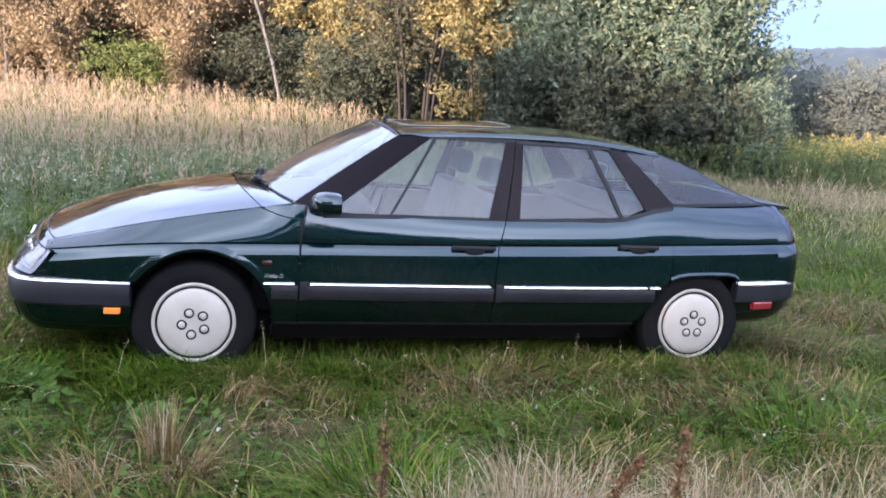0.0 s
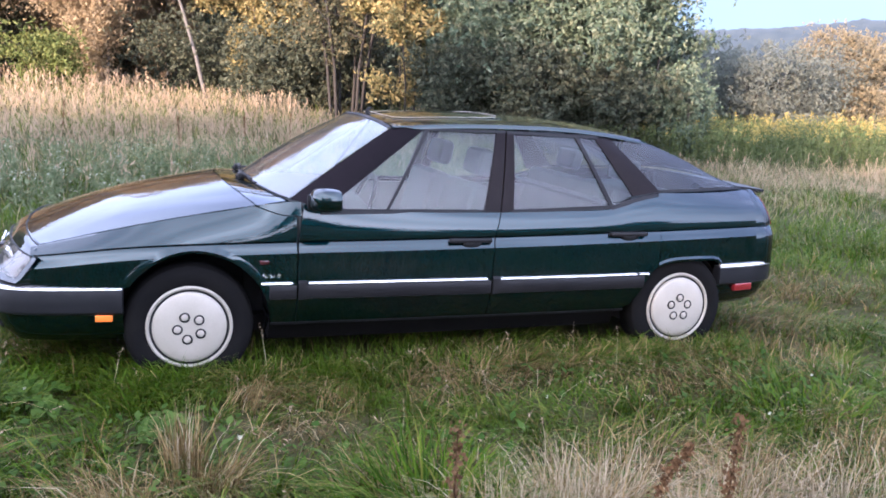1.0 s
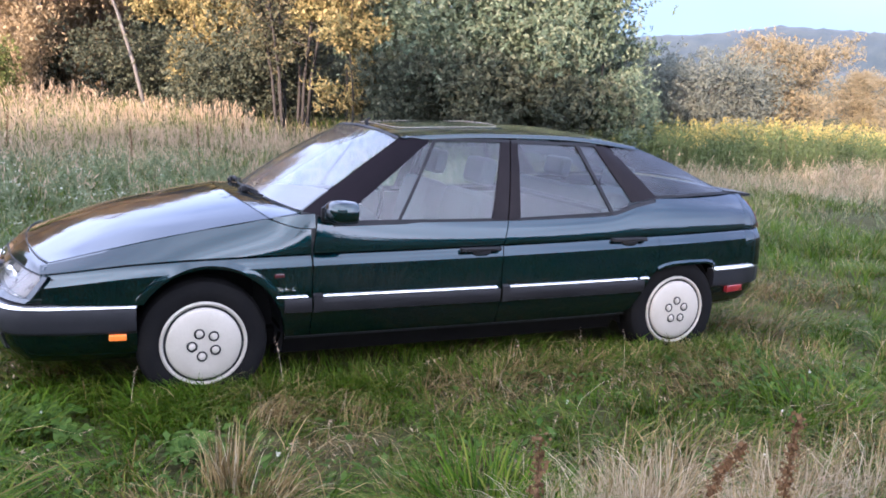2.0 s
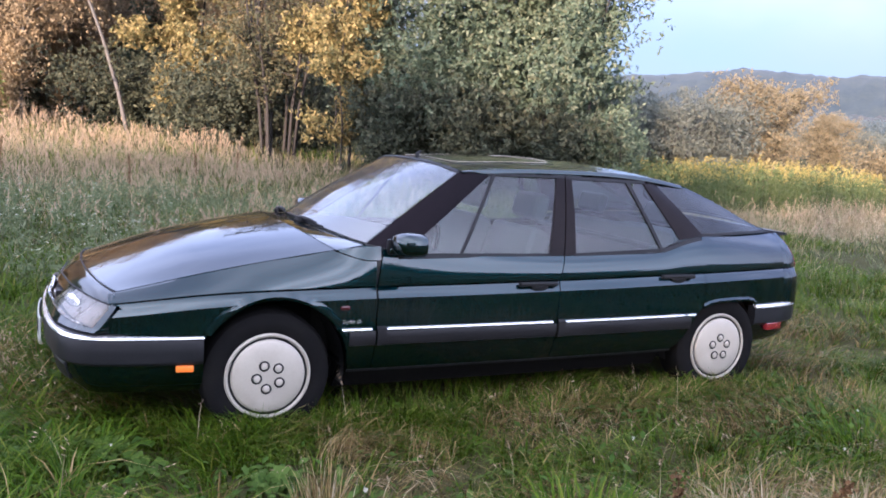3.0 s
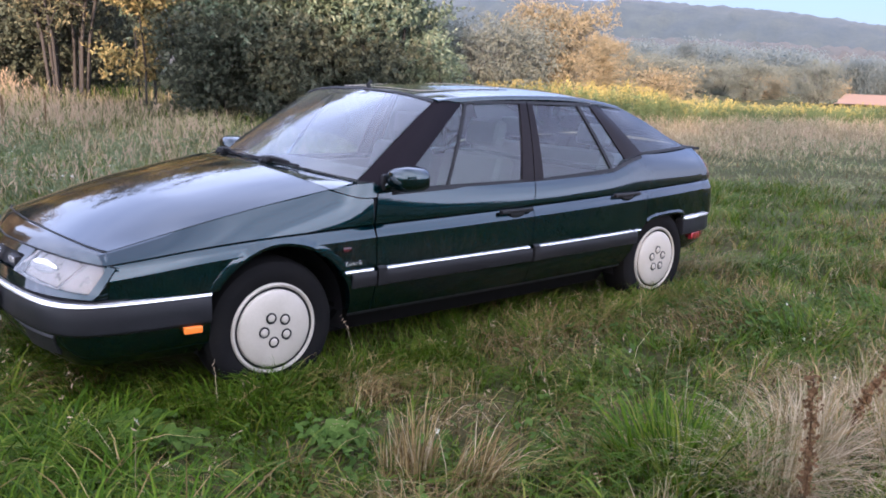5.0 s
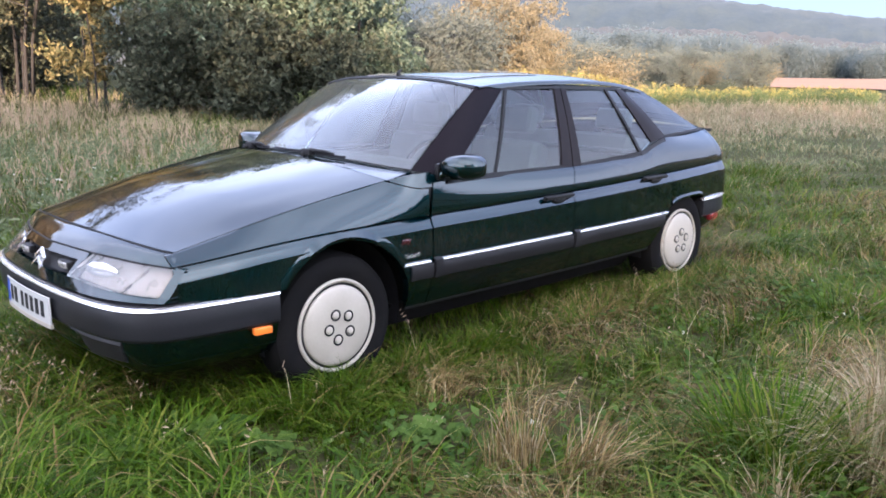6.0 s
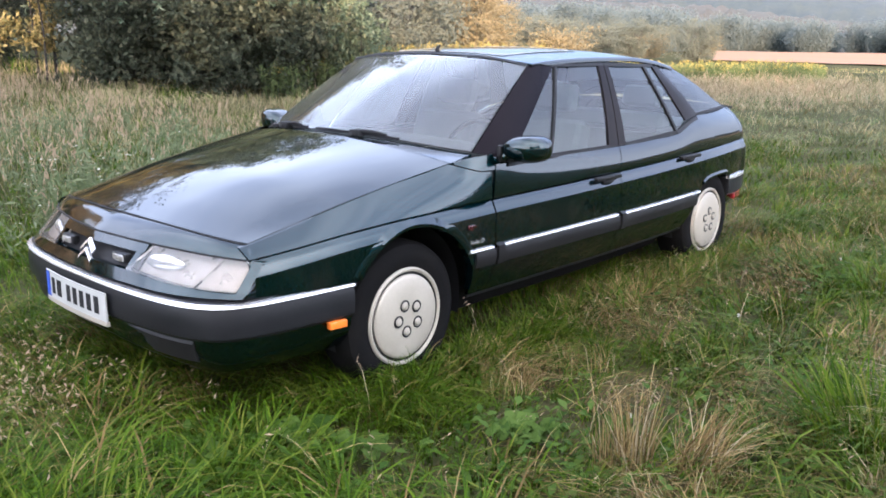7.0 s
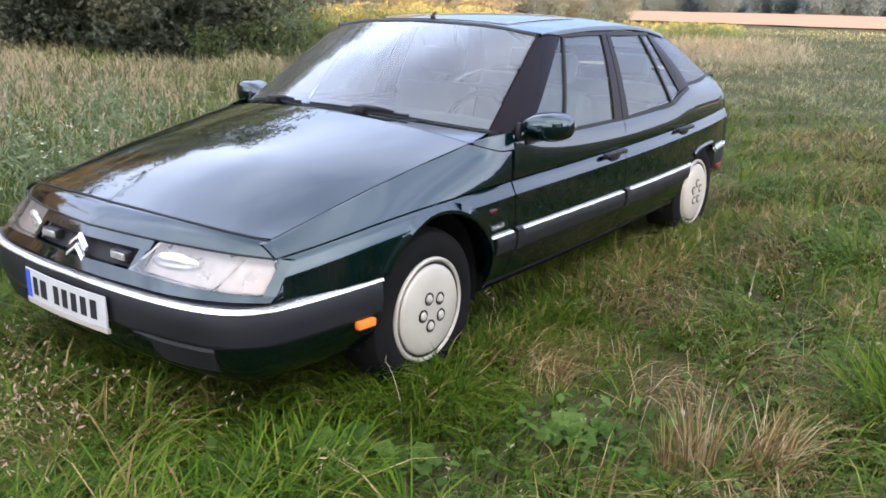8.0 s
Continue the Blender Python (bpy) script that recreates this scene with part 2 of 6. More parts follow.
PLUME = vegetation("grass_plumes", ((0.0, (0.25, 0.185, 0.122)), (1.0, (0.35, 0.268, 0.182))), 0.7, 0.4)
LEAF_DARK = vegetation("willow_leaves", ((0.0, (0.064, 0.092, 0.060)), (0.6, (0.110, 0.144, 0.094)), (1.0, (0.20, 0.22, 0.145))), 0.4, 0.45)
LEAF_YELLOW = vegetation("yellowing_leaves", ((0.0, (0.085, 0.086, 0.038)), (0.5, (0.190, 0.165, 0.070)), (1.0, (0.34, 0.27, 0.118))), 0.45, 0.4)
LEAF_MIXED = vegetation("autumn_leaves", ((0.0, (0.040, 0.046, 0.030)), (0.6, (0.076, 0.078, 0.045)), (1.0, (0.150, 0.125, 0.070))), 0.45, 0.35)
LEAF_BIRCH = vegetation("birch_leaves", ((0.0, (0.19, 0.155, 0.095)), (0.6, (0.275, 0.218, 0.132)), (1.0, (0.37, 0.29, 0.18))), 0.5, 0.5)
GOLDENROD = vegetation("goldenrod_bloom", ((0.0, (0.185, 0.165, 0.048)), (1.0, (0.31, 0.250, 0.085))), 0.7, 0.3)
# leaf colour darkened to hold the shade under the trees
LEAF_SHADE = vegetation("shaded_shrub_leaves", ((0.0, (0.036, 0.044, 0.030)), (0.6, (0.062, 0.070, 0.046)), (1.0, (0.105, 0.108, 0.070))), 0.5, 0.35)
LEAF_BUSH = vegetation("bush_leaves", ((0.0, (0.060, 0.080, 0.022)), (0.6, (0.100, 0.118, 0.034)), (1.0, (0.155, 0.160, 0.055))), 0.45, 0.35)
LEAF_GREY = vegetation("grey_green_leaves", ((0.0, (0.115, 0.132, 0.112)), (0.6, (0.135, 0.149, 0.122)), (1.0, (0.165, 0.168, 0.132))), 0.6, 0.5)
LEAF_AMBER = vegetation("amber_leaves", ((0.0, (0.155, 0.138, 0.085)), (0.5, (0.205, 0.174, 0.104)), (1.0, (0.27, 0.222, 0.132))), 0.6, 0.5)
# distance haze is put into these leaves as a pale blue-grey
LEAF_HAZE = vegetation("hazed_valley_leaves", ((0.0, (0.110, 0.140, 0.145)), (0.6, (0.125, 0.152, 0.152)), (1.0, (0.150, 0.170, 0.158))), 0.7, 0.6)
DOCK_LEAF = vegetation("dock_leaves", ((0.0, (0.026, 0.052, 0.008)), (1.0, (0.066, 0.102, 0.020))), 0.62, 0.25)
RUST = vegetation("rust_seeds", ((0.0, (0.070, 0.041, 0.020)), (1.0, (0.135, 0.080, 0.038))), 0.7, 0.2)
STEM = vegetation("weed_green", ((0.0, (0.055, 0.080, 0.028)), (1.0, (0.115, 0.135, 0.055))), 0.5, 0.3)
WHITE_BLOOM = vegetation("white_bloom", ((0.0, (0.30, 0.30, 0.235)), (1.0, (0.46, 0.45, 0.37))), 0.8, 0.3)
BARK = worn("grey_bark", (0.008, 0.007, 0.0065), (0.020, 0.017, 0.015), (0.85, 0.95), scale=5, relief=0.8)
BIRCH_BARK = worn("birch_bark", (0.028, 0.026, 0.024), (0.085, 0.079, 0.072), (0.7, 0.85), scale=4, relief=0.5)


def soil():
    m, t, s = material("grassy_soil")
    a, b = noise_of(t, 0.35, 6, 0.65), noise_of(t, 9, 5, 0.6)
    col = mixed(t, 0.5, ramp(t, a, (0.35, (0.024, 0.034, 0.009)), (0.65, (0.055, 0.048, 0.021))), ramp(t, b, (0.3, (0.016, 0.020, 0.007)), (0.7, (0.065, 0.060, 0.027))))
    t.links.new(col, s.inputs["Base Color"])
    s.inputs["Roughness"].default_value = 0.95
    s.inputs["Specular IOR Level"].default_value = 0.05
    bump(t, s, b, 0.8, 0.05)
    return m


SOIL = soil()
STUBBLE = worn("stubble_field", (0.135, 0.064, 0.024), (0.175, 0.088, 0.034), (0.85, 0.95), scale=0.6, relief=0.3)


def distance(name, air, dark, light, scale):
    """Far wooded land, the evening air's haze put in as a faint emission."""
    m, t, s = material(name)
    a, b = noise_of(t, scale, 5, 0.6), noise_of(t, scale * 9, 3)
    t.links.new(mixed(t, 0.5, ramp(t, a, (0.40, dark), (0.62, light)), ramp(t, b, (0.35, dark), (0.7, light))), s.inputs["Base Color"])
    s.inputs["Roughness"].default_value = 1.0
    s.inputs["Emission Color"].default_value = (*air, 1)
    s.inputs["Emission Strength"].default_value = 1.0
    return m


# the first colour of each is the emitted haze
SLOPE = distance("hazed_slope", (0.0052, 0.0078, 0.0080), (0.006, 0.011, 0.009), (0.030, 0.021, 0.012), 0.035)
HILL = distance("hazed_woods", (0.0046, 0.0094, 0.0122), (0.002, 0.008, 0.010), (0.020, 0.024, 0.016), 0.03)


# ---------------------------------------------------------------- building blocks
def curve(*pts):
    """A smooth curve through (x, value) pairs."""
    xs = [p[0] for p in pts]
    ys = [p[1] for p in pts]
    sl = [(ys[i + 1] - ys[i]) / (xs[i + 1] - xs[i]) for i in range(len(xs) - 1)]
    tg = [sl[0]] + [(a + b) / 2 if a * b > 0 else 0.0 for a, b in zip(sl, sl[1:])] + [sl[-1]]

    def value(x):
        if x <= xs[0]:
            return ys[0] + tg[0] * (x - xs[0])
        if x >= xs[-1]:
            return ys[-1] + tg[-1] * (x - xs[-1])
        i = max(k for k in range(len(xs) - 1) if xs[k] <= x)
        h = xs[i + 1] - xs[i]
        t = (x - xs[i]) / h
        return ((2 * t**3 - 3 * t**2 + 1) * ys[i] + (t**3 - 2 * t**2 + t) * h * tg[i]
                + (3 * t**2 - 2 * t**3) * ys[i + 1] + (t**3 - t**2) * h * tg[i + 1])
    return value


def mesh_of(bm, name, material, angle=30):
    me = bpy.data.meshes.new(name)
    bm.to_mesh(me)
    bm.free()
    me.polygons.foreach_set("use_smooth", [True] * len(me.polygons))
    me.set_sharp_from_angle(angle=radians(angle))
    me.materials.append(material)
    return me


def part(name, bm, material, parent, label="", angle=30):
    ob = new(name, mesh_of(bm, name, material, angle))
    ob.parent = parent
    return tagged(ob, label)


def sheet(P, out, depth=0.0, bm=None):
    """A curved sheet of quads through the grid P of points, facing out, its rim turned in by depth."""
    bm = bm or bmesh.new()
    P = np.asarray(P, float)
    n, m = P.shape[:2]
    a = P[n // 2, m // 2]
    d = np.cross(P[-1, 0] - P[0, -1], P[-1, -1] - P[0, 0])
    flip = float(np.dot(d, out)) > 0
    V = [[bm.verts.new(P[i, j]) for j in range(m)] for i in range(n)]

    def quad(p, q, r, s):
        if len({p, q, r, s}) == 4:
            bm.faces.new((s, r, q, p) if flip else (p, q, r, s))
    for i in range(n - 1):
        for j in range(m - 1):
            quad(V[i][j + 1], V[i + 1][j + 1], V[i + 1][j], V[i][j])
    if depth:
        rim = [V[i][0] for i in range(n)] + [V[-1][j] for j in range(1, m)] + [V[i][-1] for i in range(n - 2, -1, -1)] + [V[0][j] for j in range(m - 2, 0, -1)]
        back = [bm.verts.new(v.co - Vector(out) * depth) for v in rim]
        for k in range(len(rim)):
            l = (k + 1) % len(rim)
            quad(rim[k], rim[l], back[l], back[k])
    return bm


def box(bm, lo, hi, bevel=0.0, segments=2, turn=None):
    m = Matrix.Translation([(a + b) / 2 for a, b in zip(lo, hi)]) @ (turn or Matrix()) @ Matrix.Diagonal([b - a for a, b in zip(lo, hi)] + [1])
    made = bmesh.ops.create_cube(bm, size=1, matrix=m)
    if bevel:
        edges = {e for v in made["verts"] for e in v.link_edges}
        bmesh.ops.bevel(bm, geom=list(edges), offset=bevel, segments=segments, affect="EDGES", profile=0.6)
    return bm


def turned(bm, profile, centre, axis_out, steps=48):
    """A solid of revolution about the y axis: profile of (radius, distance outward)."""
    rings = []
    for r, d in profile:
        rings.append([bm.verts.new((centre[0] + r * math.cos(2 * math.pi * k / steps), centre[1] + axis_out * d,
                                    centre[2] + r * math.sin(2 * math.pi * k / steps))) for k in range(steps)] if r > 0 else
                     [bm.verts.new((centre[0], centre[1] + axis_out * d, centre[2]))] * steps)
    for a, b in zip(rings, rings[1:]):
        for k in range(steps):
            l = (k + 1) % steps
            f = []
            for v in (a[k], a[l], b[l], b[k]):
                if v not in f:
                    f.append(v)
            if len(f) > 2:
                bm.faces.new(f if axis_out > 0 else f[::-1])
    return bm


def tube(bm, pts, r, sides=8, ends=True):
    """A round bar along points; r may be a list."""
    pts = [Vector(p) for p in pts]
    rs = r if isinstance(r, (list, tuple)) else [r] * len(pts)
    rings = []
    for i, p in enumerate(pts):
        d = (pts[min(i + 1, len(pts) - 1)] - pts[max(i - 1, 0)]).normalized()
        u = d.orthogonal().normalized() if i == 0 else (u - d * u.dot(d)).normalized()
        w = d.cross(u)
        rings.append([bm.verts.new(p + (u * math.cos(2 * math.pi * k / sides) + w * math.sin(2 * math.pi * k / sides)) * rs[i]) for k in range(sides)])
    for a, b in zip(rings, rings[1:]):
        for k in range(sides):
            l = (k + 1) % sides
            bm.faces.new((a[k], a[l], b[l], b[k]))
    if ends:
        bm.faces.new(rings[0][::-1])
        bm.faces.new(rings[-1])
    return bm


def lin(a, b, n):
    return [a + (b - a) * k / (n - 1) for k in range(n)]




# ---------------------------------------------------------------- the land
def smooth(a, b, t):
    t = np.clip((t - a) / (b - a), 0, 1)
    return t * t * (3 - 2 * t)


def land(x, y):
    """The ground's height: level round the car, rising to the meadow behind it, falling away to the valley."""
    x, y = np.asarray(x, float), np.asarray(y, float)
    u = -0.42 * x + 0.91 * y
    z = 0.90 * smooth(1.5, 27, u)
    z = z + 0.10 * smooth(4, 30, y) * np.sin(x * 0.31 + 1.0) + 0.025 * np.sin(x * 1.7 + y * 0.6) * np.sin(y * 1.3 - x * 0.4) * smooth(0.8, 2.4, np.hypot((x - 1.3) / 2.3, y / 0.9))
    far = smooth(178, 340, np.hypot(x, y))
    return z * (1 - far) - 9.0 * far


def shape_from(name, V, faces_per, material, parent=None):
    """One mesh of many alike little faces: V is (pieces, corners, 3); faces_per lists each piece's faces."""
    n, c = V.shape[:2]
    me = bpy.data.meshes.new(name)
    base = np.arange(n) * c
    cols = []
    for f in faces_per:
        cols.append(base[:, None] + np.array(f)[None, :])
    li = np.concatenate([a.ravel() for a in cols])
    tot = np.concatenate([np.full(n, len(f)) for f in faces_per])
    st = np.concatenate(([0], np.cumsum(tot)[:-1]))
    me.vertices.add(n * c)
    me.vertices.foreach_set("co", np.ascontiguousarray(V, np.float32).ravel())
    me.loops.add(len(li))
    me.loops.foreach_set("vertex_index", li.astype(np.int32))
    me.polygons.add(len(tot))
    me.polygons.foreach_set("loop_start", st.astype(np.int32))
    me.polygons.foreach_set("loop_total", tot.astype(np.int32))
    me.update(calc_edges=True)
    me.materials.append(material)
    ob = new(name, me)
    ob.parent = parent
    return ob


def make_ground():
    def axis(lo, hi):
        inner = list(np.arange(lo, hi + 0.01, 0.5))
        r = list(np.geomspace(1.0, 2200, 26))
        return np.array([lo - k for k in r[::-1]] + inner + [hi + k for k in r])
    xs, ys = axis(-14, 34), axis(-10, 34)
    X, Y = np.meshgrid(xs, ys, indexing="ij")
    Z = land(X, Y)
    bm = bmesh.new()
    V = [[bm.verts.new((X[i, j], Y[i, j], Z[i, j])) for j in range(len(ys))] for i in range(len(xs))]
    for i in range(len(xs) - 1):
        for j in range(len(ys) - 1):
            bm.faces.new((V[i][j], V[i + 1][j], V[i + 1][j + 1], V[i][j + 1]))
    ob = new("ground", mesh_of(bm, "ground", SOIL, 60))
    tagged(ob, "uneven grassy ground rising towards the trees", "ground", kind="structure")


make_ground()


# ---------------------------------------------------------------- the car
# The body's lines, in metres from the front axle: x to the tail, y across, z up.
half = curve((-0.80, 0.765), (-0.70, 0.795), (-0.5, 0.838), (-0.31, 0.858), (0.0, 0.868), (0.5, 0.876), (1.0, 0.882), (1.55, 0.884), (2.1, 0.876),
             (2.65, 0.850), (2.85, 0.835), (3.1, 0.808), (3.3, 0.782), (3.5, 0.745), (3.6, 0.72))
crease = curve((-0.72, 0.668), (-0.3, 0.716), (0.48, 0.744), (1.03, 0.752), (2.0, 0.770), (2.65, 0.784), (3.5, 0.797))
top_z = curve((-0.70, 0.712), (-0.2, 0.823), (0.329, 0.918), (0.55, 0.948), (0.75, 0.925), (1.0, 0.912), (1.54, 0.908), (2.0, 0.915), (2.34, 0.930), (2.5, 0.972),
              (2.66, 1.000), (3.0, 1.010), (3.31, 1.016), (3.52, 0.99))
top_y = curve((-0.70, 0.700), (-0.2, 0.735), (0.329, 0.768), (0.55, 0.832), (1.0, 0.826), (1.54, 0.814), (2.0, 0.806), (2.34, 0.796), (2.66, 0.757), (3.0, 0.700),
              (3.31, 0.630), (3.52, 0.590))
rail_z = curve((1.0, 1.325), (1.3, 1.347), (1.7, 1.357), (2.1, 1.352), (2.4, 1.328), (2.64, 1.293))
rail_y = curve((1.0, 0.640), (1.7, 0.628), (2.2, 0.615), (2.64, 0.572))


def side_y(x, z):
    """Half the body's width at a height."""
    b, c, zt, yt = half(x), crease(x), top_z(x), top_y(x)
    if z <= c:
        low = [(0.10, 0.20), (0.18, 0.130), (0.25, 0.086), (0.31, 0.058), (0.40, 0.020), (0.47, 0.0), (c - 0.056, 0.003), (c - 0.05, 0.007), (c - 0.007, 0.028), (c, 0.038)]
        for (z0, i0), (z1, i1) in zip(low, low[1:]):
            if z <= z1:
                return b - (i0 + (i1 - i0) * (z - z0) / (z1 - z0))
    y0 = b - 0.025
    s = min(max((z - c) / max(zt - c, 1e-4), 0.0), 1.1)
    p = 1.15 + 1.3 * min(max((x + 0.1) / 0.65, 0.0), 1.0)
    y = y0 + (yt - y0) * s**p
    return y if z > c + 0.005 else b - 0.038 + (y - b + 0.038) * (z - c) / 0.005


def glass_y(x, z):
    """Half the width of the glasshouse at a height."""
    zb, yb = top_z(min(max(x, 0.6), 2.34)), top_y(min(max(x, 0.6), 2.34))
    xr = min(max(x, 1.0), 2.64)
    s = (z - zb) / (rail_z(xr) - zb)
    return yb + (rail_y(xr) - yb) * s + 0.055 * s * (1 - s)


def columns(stations, side, depth=0.016, gap=0.0):
    """A body panel over stations of (x, lowest z, highest z)."""
    P = []
    for x, z0, z1 in stations:
        c = crease(x)
        want = lin(z0, max(z0, c - 0.056), 7) + [c - 0.05, c - 0.028, c - 0.007, c, c + 0.005] + lin(c + 0.012, z1, 9)
        zs = []
        for k, z in enumerate(want):
            zs.append(min(max(z, z0 + 0.0004 * k), z1 - 0.0004 * (len(want) - 1 - k)))
        P.append([(x, side * side_y(x, z), z) for z in zs])
    return sheet(P, (0, side, 0), depth)


def quad_patch(fn, corners, nu=10, nv=10, out=(0, -1, 0), depth=0.0, bm=None):
    """A patch between four (x, z) corners (lower left, lower right, upper right, upper left) on the surface fn."""
    a, b, c, d = [np.array(k, float) for k in corners]
    P = []
    for i in range(nu):
        u = i / (nu - 1)
        row = []
        for j in range(nv):
            v = j / (nv - 1)
            x, z = (a * (1 - u) + b * u) * (1 - v) + (d * (1 - u) + c * u) * v
            row.append((x, out[1] * fn(x, z), z))
        P.append(row)
    return sheet(P, out, depth, bm)


def arch(cx, cz, r, a0, a1, n):
    return [(cx - r * math.cos(radians(a)), cz + r * math.sin(radians(a))) for a in lin(a0, a1, n)]


FRONT_ARCH = arch(0.025, 0.322, 0.372, 34, 176, 30)
REAR_ARCH = [(2.50, 0.335), (2.535, 0.40), (2.575, 0.475), (2.62, 0.54), (2.66, 0.572), (2.71, 0.590), (2.78, 0.600), (2.92, 0.603), (3.05, 0.600), (3.10, 0.590), (3.13, 0.566)]


def plan_front(n=61):
    """The bumper's outline from one front arch round the nose to the other: points and outward normals."""
    half_pts = [(-0.312, 0.846), (-0.50, 0.832), (-0.66, 0.812), (-0.75, 0.794), (-0.815, 0.768), (-0.862, 0.728), (-0.900, 0.665), (-0.925, 0.590), (-0.945, 0.490),
                (-0.960, 0.370), (-0.970, 0.230), (-0.973, 0.100), (-0.973, 0.0)]
    return spline([(x, -y) for x, y in half_pts] + [(x, y) for x, y in half_pts[-2::-1]], n)


def plan_rear(n=31):
    half_pts = [(3.12, 0.802), (3.25, 0.792), (3.40, 0.765), (3.50, 0.735), (3.57, 0.690), (3.615, 0.610), (3.645, 0.48), (3.665, 0.28), (3.672, 0.0)]
    return spline([(x, -y) for x, y in half_pts] + [(x, y) for x, y in half_pts[-2::-1]], n)


def spline(pts, n):
    d = [0.0]
    for p, q in zip(pts, pts[1:]):
        d.append(d[-1] + math.dist(p, q))
    fx, fy = curve(*[(s, p[0]) for s, p in zip(d, pts)]), curve(*[(s, p[1]) for s, p in zip(d, pts)])
    out = []
    for s in lin(0, d[-1], n):
        x, y = fx(s), fy(s)
        tx, ty = fx(s + 0.01) - fx(s - 0.01), fy(s + 0.01) - fy(s - 0.01)
        l = math.hypot(tx, ty)
        out.append((x, y, ty / l, -tx / l))
    return out


def swept(plan, section, sign, bm=None):
    """A moulding of the section (out, z) along a plan outline; sign turns the outward side."""
    P = [[(x + sign * nx * o, y + sign * ny * o, z) for o, z in section] for x, y, nx, ny in plan]
    bm = bm or bmesh.new()
    V = [[bm.verts.new(p) for p in row] for row in P]
    for a, b in zip(V, V[1:]):
        for j in range(len(section) - 1):
            bm.faces.new((a[j], b[j], b[j + 1], a[j + 1]))
    for row in (V[0], V[-1]):
        if len(row) > 2:
            bm.faces.new(row)
    bmesh.ops.recalc_face_normals(bm, faces=bm.faces)
    return bm


def nose_x(y, k):
    """Rows of the nose, from the ledge behind the bumper (0) to the bonnet's front edge (4)."""
    a = abs(y)
    ledge = curve((0, -0.978), (0.2, -0.971), (0.33, -0.960), (0.5, -0.938), (0.62, -0.900), (0.72, -0.848), (0.78, -0.800))
    low = curve((0, -0.966), (0.31, -0.942), (0.5, -0.912), (0.62, -0.872), (0.72, -0.820), (0.78, -0.776))
    high = curve((0, -0.915), (0.33, -0.872), (0.5, -0.826), (0.62, -0.788), (0.72, -0.742), (0.78, -0.708))
    edge = curve((0, -0.808), (0.3, -0.790), (0.5, -0.757), (0.62, -0.724), (0.70, -0.690), (0.78, -0.660))
    return (ledge, low, high, edge)[k](a)


def nose_z(y, k):
    a = abs(y)
    return (0.548, curve((0, 0.596), (0.31, 0.594), (0.55, 0.578), (0.78, 0.566))(a), curve((0, 0.672), (0.33, 0.668), (0.78, 0.655))(a),
            curve((0, 0.752), (0.35, 0.745), (0.70, 0.712), (0.78, 0.700))(a))[k]


def nose_point(y, w, lift=0.0):
    """A point of the nose at y, w rows up; lift moves it ahead."""
    k = min(int(w), 2)
    f = w - k
    x = nose_x(y, k) * (1 - f) + nose_x(y, k + 1) * f
    z = nose_z(y, k) * (1 - f) + nose_z(y, k + 1) * f
    if w > 2:
        z += 0.012 * math.sin(math.pi * f)
    return (x - lift, y, z + lift * 0.2)


def nose_patch(y0, y1, w0, w1, ny=12, nw=6, lift=0.0, depth=0.02):
    return sheet([[nose_point(y, w, lift) for w in lin(w0, w1, nw)] for y in lin(y0, y1, ny)], (-1, 0, 0), depth)


